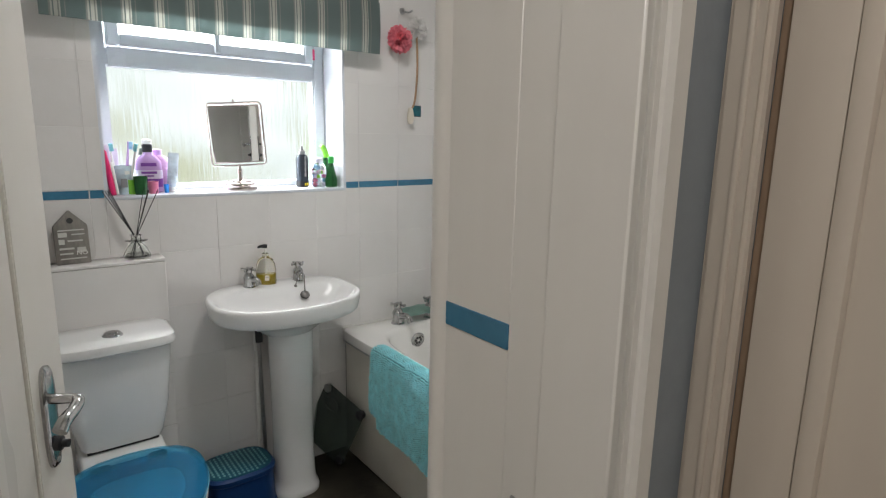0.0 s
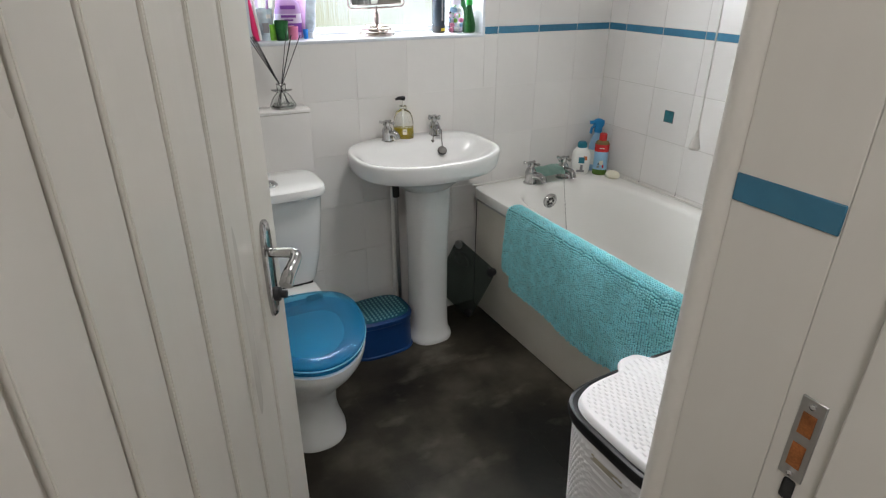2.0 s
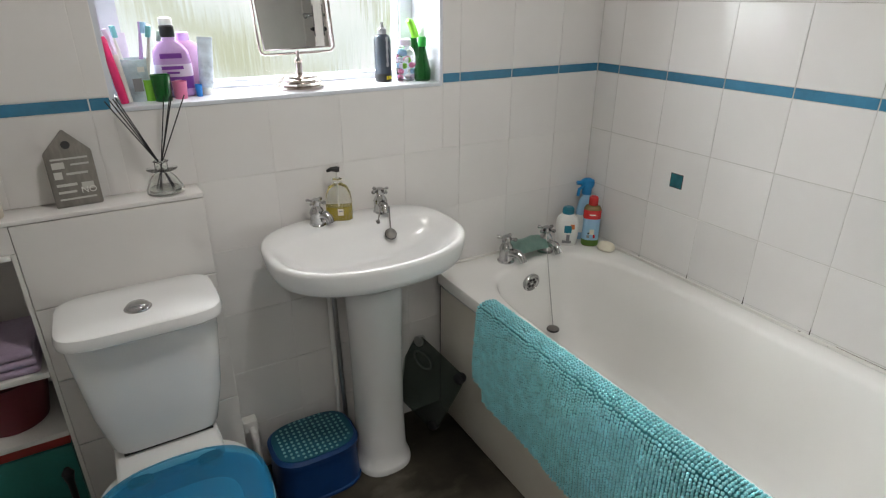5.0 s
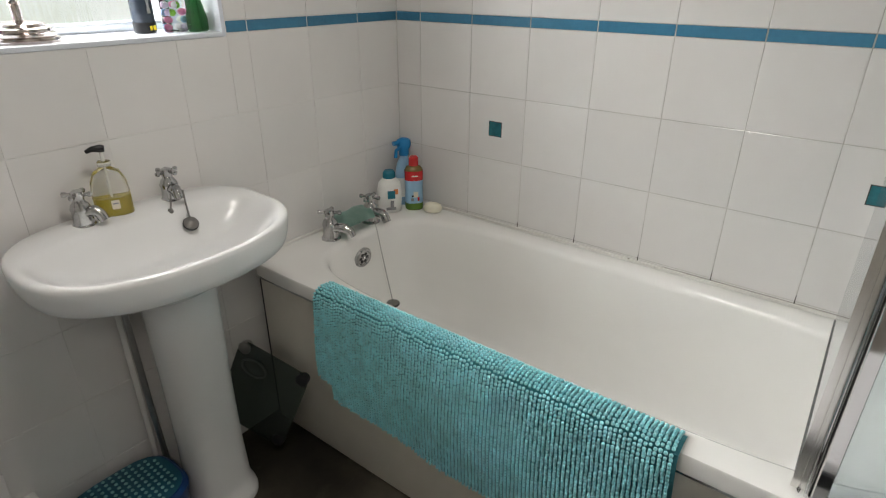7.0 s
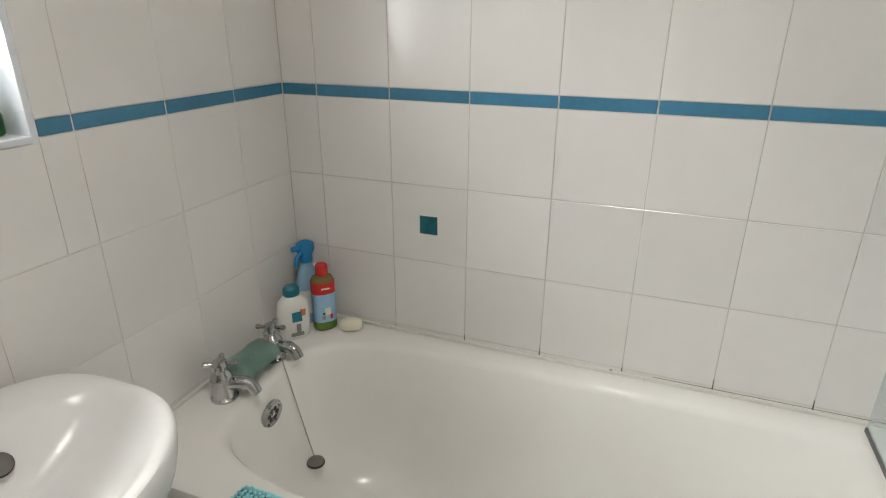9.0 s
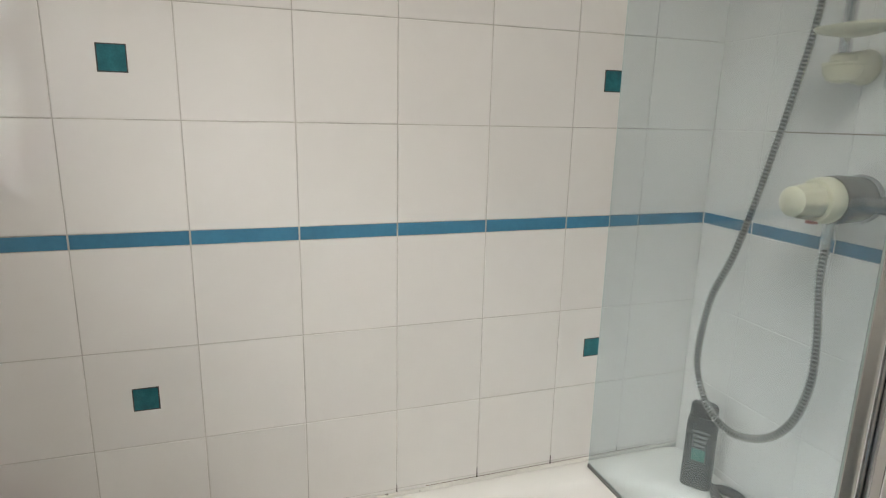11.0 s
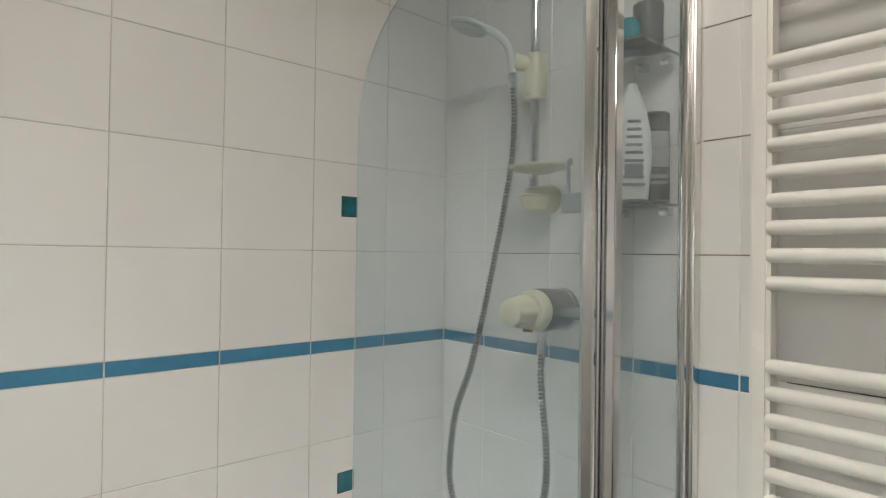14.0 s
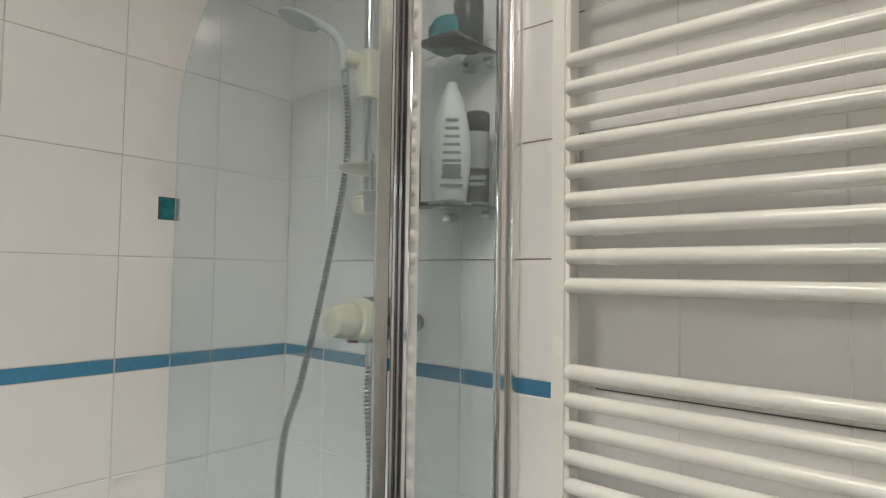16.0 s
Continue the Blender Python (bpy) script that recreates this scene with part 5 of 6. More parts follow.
# ---- laundry hamper ----
def hamper():
    m_w = mat("white_woven_plastic", (0.8, 0.79, 0.8), 0.4, var=0.03, bump=0.03)
    t = thing("laundry_hamper", "white woven-effect plastic laundry hamper with black rim", "laundry basket", at(0.862, 0.905, 0))
    hx, hy, top = 0.22, 0.158, 0.585

    def weave(u, v):
        """Relief of a plait: u and v in metres."""
        i = math.floor(v / 0.0105)
        a = math.sin(math.pi * (u / 0.017 + 0.5 * (i % 2)))
        b_ = math.sin(math.pi * v / 0.0105)
        return 0.005 * abs(a) ** 0.7 * abs(b_) ** 0.6

    def slots(u, v):
        """A nearly flat plait with short pits between the strands."""
        i = math.floor(v / 0.0112)
        a = min(1.0, abs(math.sin(math.pi * (u / 0.0165 + 0.5 * (i % 2)))) / 0.42)
        b_ = min(1.0, abs(math.sin(math.pi * v / 0.0112)) / 0.5)
        return 0.0034 * (1 - (1 - a * a) * (0.45 + 0.55 * b_)) * (0.72 + 0.28 * b_)

    bm = bmesh.new()
    n, k = 320, 130
    per = 2 * (hx + hy) * 1.85
    rings = []
    for j in range(k + 1):
        z = 0.0 + (top - 0.035) * j / k
        f = 0.86 + 0.12 * (j / k) ** 0.8
        base = ellipse(0, 0, z, hx * f, hy * f, n, 4.8)
        ring = []
        for i, p in enumerate(base):
            d = weave(i / n * per, z) if 0.01 < z < top - 0.06 else 0.0
            q = Vector((p.x, p.y, 0)).normalized() * d
            ring.append(p + q)
        rings.append(ring)
    loft(bm, rings)
    part("basket", bm, m_w, t)
    part("rim", body([(hx * 0.985, hy * 0.985, top - 0.04), (hx + 0.007, hy + 0.007, top - 0.034), (hx + 0.011, hy + 0.011, top - 0.018), (hx + 0.009, hy + 0.009, top - 0.005), (hx + 0.003, hy + 0.003, top - 0.003), (hx - 0.006, hy - 0.006, top - 0.01)], 96, 4.6), M_BLACK, t, "black rim band")
    # lid with a woven face and a thumb tab
    bm = bmesh.new()
    lid = []
    nx, ny = 300, 220
    for i in range(nx + 1):
        row = []
        for j in range(ny + 1):
            u, v = -1 + 2 * i / nx, -1 + 2 * j / ny
            # squircle map of the square onto the rounded lid
            edge = max(abs(u), abs(v), 1e-6)
            k = 1.0 if edge < 1e-5 else (abs(u / edge) ** 4.6 + abs(v / edge) ** 4.6) ** (-1 / 4.6)
            x, y = u * k, v * k
            z = top + 0.004 + (slots(x * hx, y * hy) if edge < 0.93 else 0.0034) - 0.016 * max(0, (edge - 0.965) / 0.035) ** 2
            tab = 0.034 * math.exp(-(x * hx / 0.042) ** 4) * max(0.0, (v - 0.75) / 0.25)
            row.append(bm.verts.new((x * (hx - 0.006), y * (hy - 0.006) + tab, z + 0.12 * tab)))
        lid.append(row)
    for i in range(nx):
        for j in range(ny):
            bm.faces.new((lid[i][j], lid[i + 1][j], lid[i + 1][j + 1], lid[i][j + 1]))
    lid_ob = part("lid", bm, m_w, t, "white woven-effect lid")
    # the handle slot: not cut open, its shade painted as a beige block
    part("handle_slot", box(-hx * 0.975 - 0.003, -hx * 0.975 + 0.006, -0.045, 0.045, top - 0.085, top - 0.068, 0.003), plastic("slot_shade_beige", (0.42, 0.38, 0.3)), t, "handle slot, its shade painted beige")


hamper()

# ---- light cord ----
def cord():
    t = thing("light_pull_cord", "white light pull cord with a tapered acorn weight", "pull cord")
    x, y = 0.545, 0.775
    part("cord", tube([(x, y, CEIL - 0.01), (x, y + 0.001, 1.8), (x, y, 1.226)], 0.0009, 8), M_TRIM, t)
    part("acorn", lathe([(0.001, 1.23), (0.0022, 1.227), (0.0032, 1.221), (0.0062, 1.211), (0.0068, 1.208), (0.005, 1.2055), (0.002, 1.205)], 20, at(x, y, 0)), M_TRIM, t)
    part("switch", lathe([(0.04, CEIL - 0.03), (0.042, CEIL - 0.004), (0.042, CEIL)], 28, at(x, y, 0)), M_WHITE, t)


cord()

# ---- unseen base added over the bathroom's fill lamp ----
def fill_lamp_fitting():
    t = thing("fill_light_base", "round white base added for the unseen fill lamp", "ceiling light")
    part("base", lathe([(0.16, CEIL - 0.02), (0.165, CEIL - 0.012), (0.165, CEIL)], 40, at(0.85, 1.45, 0)), M_WHITE, t)


fill_lamp_fitting()

# ---- roman blind ----
def blind_material():
    m, t, b = nodes_of("striped_blind_cloth")
    g_ = t.nodes.new("ShaderNodeNewGeometry")
    sep = t.nodes.new("ShaderNodeSeparateXYZ")
    t.links.new(g_.outputs["Position"], sep.inputs[0])
    mod = t.nodes.new("ShaderNodeMath")
    mod.operation = "MODULO"
    t.links.new(sep.outputs[0], mod.inputs[0])
    mod.inputs[1].default_value = 0.094
    div = t.nodes.new("ShaderNodeMath")
    div.operation = "DIVIDE"
    t.links.new(mod.outputs[0], div.inputs[0])
    div.inputs[1].default_value = 0.094
    r = t.nodes.new("ShaderNodeValToRGB")
    r.color_ramp.interpolation = "CONSTANT"
    sage, pale, taupe = (0.19, 0.24, 0.235), (0.55, 0.55, 0.5), (0.3, 0.31, 0.29)
    stops = [(0.0, sage), (0.42, taupe), (0.47, pale), (0.52, sage), (0.56, pale), (0.66, taupe), (0.7, pale), (0.74, sage), (0.84, taupe), (0.88, sage)]
    els = r.color_ramp.elements
    while len(els) < len(stops):
        els.new(0.5)
    for e, (p, c) in zip(els, stops):
        e.position, e.color = p, (*c, 1)
    t.links.new(div.outputs[0], r.inputs[0])
    t.links.new(r.outputs[0], b.inputs["Base Color"])
    b.inputs["Roughness"].default_value = 0.9
    bn = t.nodes.new("ShaderNodeBump")
    bn.inputs["Strength"].default_value, bn.inputs["Distance"].default_value = 0.3, 0.002
    t.links.new(noise_tex(t, 400, 2.0), bn.inputs["Height"])
    t.links.new(bn.outputs[0], b.inputs["Normal"])
    return m


def blind():
    t = thing("roman_blind", "sage green and cream striped roman blind, half raised", "window blind")
    m = blind_material()
    for k, (z0, z1, y) in enumerate(((1.732, 1.93, 2.262), (1.78, 2.0, 2.274), (1.82, 2.1, 2.286))):
        bm = bmesh.new()
        rows = []
        for i in range(60):
            x = 0.203 + (1.347 - 0.203) * i / 59
            row = []
            for j in range(14):
                v = j / 13
                yy = y - 0.006 * math.sin(math.pi * v) + 0.002 * math.sin(x * 18 + k) * (1 - v)
                row.append(bm.verts.new((x, yy, z0 + (z1 - z0) * v)))
            rows.append(row)
        for a, c in zip(rows, rows[1:]):
            for j in range(13):
                bm.faces.new((a[j], c[j], c[j + 1], a[j + 1]))
        bmesh.ops.solidify(bm, geom=bm.faces[:], thickness=0.003)
        part("fold", bm, m, t)
    part("head_rail", box(0.2, 1.35, 2.262, YN - 0.002, 2.1, 2.14, 0.003), M_WHITE, t)


blind()

# ---- things on the window sill ----
SILL = WZ0
def shaving_mirror():
    t = thing("vanity_mirror", "rectangular tilting vanity mirror on a chrome stand", "mirror", at(0.808, 2.412, SILL, -26))
    m_st = mat("satin_rose_chrome", (0.62, 0.55, 0.52), 0.16, metal=1.0, var=0.06)
    part("base", lathe([(0.066, 0), (0.068, 0.005), (0.066, 0.01), (0.06, 0.012), (0.061, 0.018), (0.055, 0.021), (0.055, 0.027), (0.047, 0.03), (0.044, 0.036), (0.03, 0.04), (0.014, 0.0405), (0.009, 0.042), (0.009, 0.07), (0.012, 0.073), (0.008, 0.078), (0.0045, 0.082), (0.0045, 0.1)], 36), m_st, t)
    w, h, z0 = 0.2, 0.235, 0.094
    pts = []
    for cx, cz, a0 in ((w / 2 - 0.015, z0 + 0.015, -90), (w / 2 - 0.015, z0 + h - 0.015, 0), (-w / 2 + 0.015, z0 + h - 0.015, 90), (-w / 2 + 0.015, z0 + 0.015, 180)):
        for q in range(6):
            a = radians(a0 + 18 * q)
            pts.append((cx + 0.015 * math.cos(a), 0, cz + 0.015 * math.sin(a)))
    swing = pose(0, 0, 0.1) @ pose(0, 0, 0, 0, -3.5, 0) @ pose(0, 0, -0.1)
    part("wire_frame", tube(pts, 0.0032, 8, True), m_st, t, m=swing)
    tilt = swing @ pose(0, 0, z0 + h / 2) @ pose(0, -0.002, 0, 6)
    part("mirror_back", box(-0.092, 0.092, 0.0015, 0.008, -0.109, 0.108, 0.003), m_st, t, m=tilt)
    part("mirror_edge", box(-0.092, 0.092, -0.004, 0.0013, -0.109, 0.108, 0.002), m_st, t, m=tilt)
    mm, tt, bb = nodes_of("mirror_glass")
    bb.inputs["Metallic"].default_value, bb.inputs["Roughness"].default_value = 1.0, 0.01
    bb.inputs["Base Color"].default_value = (0.86, 0.87, 0.86, 1)
    part("mirror_glass", box(-0.0875, 0.0875, -0.0055, -0.0042, -0.1045, 0.1035), mm, t, smooth=False, m=tilt)
    part("pivot", tube([(0, 0, z0 + h - 0.004), (0, 0, z0 + h + 0.012)], 0.004, 8), m_st, t, m=swing)


shaving_mirror()
b = bottle("mouthwash_bottle", "lilac mouthwash bottle with a black cap", 0.492, 2.44, SILL, [(0.04, 0.022, 0.0), (0.044, 0.026, 0.004), (0.045, 0.027, 0.06), (0.043, 0.026, 0.095), (0.041, 0.025, 0.11), (0.03, 0.02, 0.125), (0.015, 0.014, 0.135), (0.014, 0.014, 0.145)], P_LILAC,
           [(0.016, 0.016, 0.143), (0.017, 0.017, 0.147), (0.017, 0.017, 0.168), (0.013, 0.013, 0.172)], M_BLACK, 2.8, -8, "bottle", [(0.02, 0.05, P_PURPLE), (0.05, 0.08, P_PALE)])
part("cup_lid", lathe([(0.015, 0.171), (0.016, 0.176), (0.015, 0.186), (0.008, 0.189)], 20), M_WHITE, b)
flat_label(b, 0.05, 0.012, 0.0, -0.0262, 0.1, 0, P_PURPLE, "brand_patch")
flat_label(b, 0.05, 0.008, 0.0, -0.0285, 0.072, 0, P_PURPLE, "brand_bar")
flat_label(b, 0.03, 0.005, 0.0, -0.0285, 0.06, 0, P_PURPLE, "text_bar")
flat_label(b, 0.014, 0.014, 0.008, -0.0285, 0.036, 0, P_WHITE, "number_patch")


def beaker(name, label, x, y, r, h, material, prints=()):
    t = thing(name, label, "cup", at(x, y, SILL))
    part("cup", lathe([(r * 0.82, 0), (r * 0.84, 0.003), (r, h), (r * 0.94, h), (r * 0.78, 0.005), (0.002, 0.004)], 28), material, t)
    for w_, h_, x_, z_, p_ in prints:
        flat_label(t, w_, h_, x_, -math.sqrt(max(1e-6, (r * 0.97) ** 2 - x_ * x_)) , z_, math.degrees(math.atan2(x_, r)), p_, "print")
    return t


beaker("toothbrush_mug", "white and blue patterned mug of toothbrushes", 0.402, 2.415, 0.035, 0.098, mat("mug_glaze", (0.55, 0.66, 0.72), 0.2, var=0.25, scale=26), [(0.02, 0.03, 0.0, 0.04, P_GREY), (0.016, 0.012, 0.012, 0.075, P_WHITE)])
for i, (dx, dy, lean, turn, col, tip, h) in enumerate(((-0.012, 0.006, 9, 20, P_WHITE, P_AQUA, 0.17), (0.01, 0.01, -8, 60, P_LILAC, P_LBLUE, 0.175), (0.016, -0.006, -13, -20, P_WHITE, P_AQUA, 0.172), (-0.016, -0.01, 11, 0, P_PALE, P_PALE, 0.165))):
    t = thing("toothbrush", "upright toothbrush standing in the mug", "toothbrush", pose(0.402 + dx, 2.415 + dy, SILL + 0.006, 4, -lean, turn), "toothbrushes in the mug")
    part("handle", tube([(0, 0, 0), (0, 0, 0.09), (0, 0, h - 0.025), (0, 0, h)], lambda i: (0.004, 0.005, 0.003, 0.004)[i], 10), col, t)
    part("bristles", box(-0.005, 0.005, -0.014, -0.003, h - 0.026, h, 0.001), tip, t)
t = thing("electric_toothbrush", "hot pink and white children's toothbrush leaning in the corner", "toothbrush", pose(0.366, 2.365, SILL + 0.001, -2, -7, 0))
part("grip", tube([(0, 0, 0.001), (0, 0, 0.04), (0, 0, 0.09), (0, 0, 0.125), (0, 0, 0.145)], lambda i: (0.009, 0.01, 0.009, 0.008, 0.007)[i], 16), P_HOT, t)
part("neck", tube([(0.012, 0.004, 0.001), (0.014, 0.005, 0.11)], 0.006, 12), P_WHITE, t)
part("head", tube([(0, 0, 0.14), (0, 0, 0.152)], lambda i: (0.009, 0.005)[i], 12), P_HOT, t)
beaker("green_tumbler", "dark green translucent plastic tumbler", 0.452, 2.375, 0.023, 0.062, P_DGREEN)
beaker("lime_tumbler", "lime green plastic tumbler", 0.428, 2.4, 0.02, 0.05, P_LIME)
beaker("pink_tumbler", "small pink plastic tumbler", 0.494, 2.392, 0.018, 0.042, P_PINK)
beaker("blue_cap", "small bright blue cap", 0.54, 2.405, 0.009, 0.03, plastic("bright_blue", (0.02, 0.25, 0.75)))
t = thing("toothpaste_tube", "white and blue toothpaste tube standing on its cap", "toothpaste tube", pose(0.562, 2.43, SILL, 3, 5, 15))
part("cap", lathe([(0.014, 0), (0.014, 0.018), (0.01, 0.02)], 20), P_WHITE, t)
bm = bmesh.new()
loft(bm, [ellipse(0, 0, z, a, b_, 28) for a, b_, z in ((0.015, 0.015, 0.019), (0.018, 0.017, 0.026), (0.019, 0.012, 0.08), (0.02, 0.002, 0.135), (0.02, 0.0015, 0.142))])
part("tube", bm, mat("toothpaste_print", (0.62, 0.7, 0.8), 0.3, var=0.3, scale=30), t)
b = bottle("mousse_can", "black mousse aerosol can with grey print", 1.073, 2.432, SILL, [(0.023, 0.023, 0.0), (0.025, 0.025, 0.003), (0.025, 0.025, 0.118), (0.02, 0.02, 0.13), (0.014, 0.014, 0.134)], mat("navy_can", (0.03, 0.04, 0.055), 0.25), [(0.013, 0.013, 0.133), (0.013, 0.013, 0.148), (0.006, 0.006, 0.152), (0.004, 0.004, 0.168)], P_GREY, 2.0, 20, "aerosol can", [(0.0, 0.024, M_BLACK)])
for k in range(7):
    flat_label(b, 0.006 if k % 2 else 0.009, 0.012, -0.006, -0.0252, 0.05 + 0.012 * k, 0, P_GREY, "letter_bar")
flat_label(b, 0.006, 0.01, -0.008, -0.0256, 0.012, 0, P_YELLOW, "code_bar")
flat_label(b, 0.008, 0.01, 0.003, -0.0256, 0.012, 0, P_YELLOW, "code_bar")
b = bottle("bath_pearl_jar", "clear bottle of pastel bath pearls", 1.14, 2.412, SILL, [(0.027, 0.022, 0.0), (0.03, 0.025, 0.003), (0.031, 0.025, 0.07), (0.026, 0.022, 0.09), (0.016, 0.015, 0.1)], glass_mat("milky_bottle", (0.93, 0.9, 0.96), 0.12), [(0.017, 0.016, 0.1), (0.018, 0.017, 0.105), (0.017, 0.016, 0.118), (0.008, 0.008, 0.122)], P_PALE, 2.2, 10)
rng = random.Random(9)
for k in range(18):
    bm = bmesh.new()
    bmesh.ops.create_icosphere(bm, subdivisions=2, radius=0.0085)
    a = rng.uniform(0, 6.28)
    part("pearl", bm, (P_PINK, P_LBLUE, P_WHITE, P_PALE, P_LIME)[k % 5], b, m=at(0.017 * math.cos(a), 0.013 * math.sin(a), 0.011 + 0.0165 * (k // 4)))
b = bottle("green_spray_bottle", "translucent green glass-cleaner bottle", 1.182, 2.385, SILL, [(0.022, 0.02, 0.0), (0.025, 0.023, 0.003), (0.026, 0.024, 0.03), (0.016, 0.015, 0.07), (0.01, 0.01, 0.095), (0.01, 0.01, 0.1)], P_DGREEN, [(0.012, 0.012, 0.099), (0.0125, 0.0125, 0.122), (0.009, 0.009, 0.127)], plastic("mid_green", (0.03, 0.35, 0.05), 0.3), 2.0, 0)
t = thing("green_trigger_bottle", "lime green trigger spray behind the green bottle", "spray bottle", at(1.187, 2.45, SILL))
part("body", body([(0.02, 0.018, 0.0), (0.021, 0.019, 0.08), (0.012, 0.012, 0.11), (0.011, 0.011, 0.12)], 24), P_DGREEN, t)
part("trigger_head", tube([(0.008, 0, 0.12), (0.0, 0, 0.145), (-0.012, -0.004, 0.165), (-0.022, -0.006, 0.17)], lambda i: (0.012, 0.012, 0.011, 0.007)[i], 12), P_LIME, t)
t = thing("pink_tag", "bright pink tag stuck on the window frame", "tag", at(1.155, WY - 0.006, 1.735))
part("card", box(-0.014, 0.014, -0.0015, 0.0015, -0.022, 0.022, 0.001, 1), P_HOT, t)
part("print", box(-0.009, -0.003, -0.0022, -0.0014, -0.016, 0.016), P_WHITE, t)

b = bottle("spare_mouthwash_bottle", "second lilac mouthwash bottle behind the first", 0.53, 2.472, SILL, [(0.04, 0.016, 0.0), (0.043, 0.018, 0.004), (0.044, 0.019, 0.06), (0.042, 0.018, 0.1), (0.038, 0.017, 0.115), (0.026, 0.015, 0.126), (0.013, 0.012, 0.133)], plastic("rosy_lilac", (0.6, 0.36, 0.55), 0.25), [(0.015, 0.014, 0.132), (0.016, 0.015, 0.136), (0.015, 0.014, 0.15), (0.01, 0.01, 0.153)], P_LILAC, 2.8, -4)
t = thing("lilac_tube", "tapered lilac cosmetic tube standing behind the mug", "cosmetic tube", pose(0.372, 2.455, SILL, 0, 4, 0))
bm = bmesh.new()
loft(bm, [ellipse(0, 0, z, a, b_, 24) for a, b_, z in ((0.02, 0.015, 0.02), (0.024, 0.017, 0.03), (0.022, 0.011, 0.1), (0.017, 0.003, 0.15), (0.016, 0.002, 0.156))])
part("tube", bm, P_PALE, t)
part("cap", lathe([(0.017, 0), (0.0175, 0.003), (0.017, 0.02), (0.012, 0.022)], 20), P_WHITE, t)
t = thing("spare_toothbrush", "grey-green toothbrush leaning beside the mouthwash", "toothbrush", pose(0.438, 2.468, SILL + 0.003, 2, 14, 0))
part("handle", tube([(0, 0, 0.002), (0, 0, 0.06), (0, 0, 0.13), (0, 0, 0.16)], lambda i: (0.0045, 0.005, 0.0035, 0.0045)[i], 10), P_WHITE, t)
part("bristles", box(-0.005, 0.005, -0.013, -0.003, 0.134, 0.158, 0.001), plastic("grey_green_bristle", (0.22, 0.3, 0.24), 0.6), t)

# ---- things on the ledge ----
LEDGE = 0.985
def diffuser():
    t = thing("reed_diffuser", "clear glass reed diffuser with black reeds", "reed diffuser", at(0.41, 2.292, LEDGE))
    o = part("bottle", lathe([(0.041, 0), (0.043, 0.004), (0.042, 0.012), (0.03, 0.036), (0.016, 0.052), (0.015, 0.075), (0.018, 0.078), (0.0135, 0.08), (0.0125, 0.054), (0.027, 0.035), (0.039, 0.012), (0.039, 0.006), (0.002, 0.005)], 32), M_GLASS, t)
    o.visible_shadow = False
    part("oil", lathe([(0.037, 0.006), (0.036, 0.012), (0.002, 0.0122)], 28), M_GLASS, t)
    c = part("collar", lathe([(0.017, 0.056), (0.034, 0.058), (0.035, 0.06), (0.017, 0.062)], 32), M_GLASS, t)
    c.visible_shadow = False
    for dx, dy in ((-0.088, -0.012), (-0.078, 0.0), (-0.07, 0.012), (-0.064, 0.018), (0.046, -0.012), (0.052, 0.004), (0.078, -0.006), (0.036, 0.012)):
        part("reed", tube([(-dx * 0.26, -dy * 0.4, 0.007), (dx * 0.05, dy * 0.05, 0.075), (dx, dy, 0.228)], 0.0014, 6), M_BLACK, t)


diffuser()


def house_sign():
    m_w = mat("grey_washed_wood", (0.2, 0.185, 0.165), 0.8, var=0.25, scale=18, bump=0.3, bump_scale=60, stretch=(1, 1, 0.2))
    m_t = plastic("sign_white_paint", (0.55, 0.54, 0.5), 0.7)
    t = thing("house_plaque", "grey wooden house-shaped plaque with white lettering", "plaque", pose(0.228, 2.29, LEDGE, -7, 0, 4))
    bm = bmesh.new()
    w = 0.047
    pts = [(-w, 0), (w, 0), (w, 0.122), (0, 0.172), (-w, 0.122)]
    fa = [bm.verts.new((x, -0.008, z)) for x, z in pts]
    fb = [bm.verts.new((x, 0.008, z)) for x, z in pts]
    bm.faces.new(fa)
    bm.faces.new(list(reversed(fb)))
    for i in range(5):
        bm.faces.new((fa[i], fa[(i + 1) % 5], fb[(i + 1) % 5], fb[i]))
    bmesh.ops.bevel(bm, geom=bm.edges[:], offset=0.002, segments=2, affect="EDGES")
    part("board", bm, m_w, t)
    # dark disc painted as the shade of the peg hole
    part("peg_hole", lathe([(0.009, 0), (0.009, 0.0012), (0.003, 0.0013)], 16, pose(0, -0.0082, 0.138, 90)), M_RUBBER_SHADE, t)
    for x0, x1, z, h in ((-0.036, 0.036, 0.108, 0.004), (-0.036, -0.012, 0.094, 0.014), (0.0, 0.036, 0.094, 0.004), (-0.036, -0.02, 0.072, 0.016), (-0.012, 0.03, 0.074, 0.005), (-0.036, 0.004, 0.05, 0.006), (0.012, 0.036, 0.044, 0.016), (-0.036, 0.0, 0.034, 0.005), (-0.036, 0.036, 0.018, 0.004)):
        part("lettering", box(x0, x1, -0.0092, -0.0082, z - h / 2, z + h / 2), m_t, t)
    # NO, the one word that can be read
    cu = bpy.data.curves.new("NO", "FONT")
    cu.body, cu.size, cu.extrude = "NO", 0.02, 0.0006
    tmp = bpy.data.objects.new("word_tmp", cu)
    scene.collection.objects.link(tmp)
    me = bpy.data.meshes.new_from_object(tmp.evaluated_get(bpy.context.evaluated_depsgraph_get()))
    bpy.data.objects.remove(tmp)
    me.materials.clear()
    me.materials.append(plastic("sign_bright_paint", (0.72, 0.71, 0.67), 0.7))
    o = new("word", me)
    o.parent = t
    o.matrix_basis = pose(0.008, -0.0095, 0.028, 90)


house_sign()
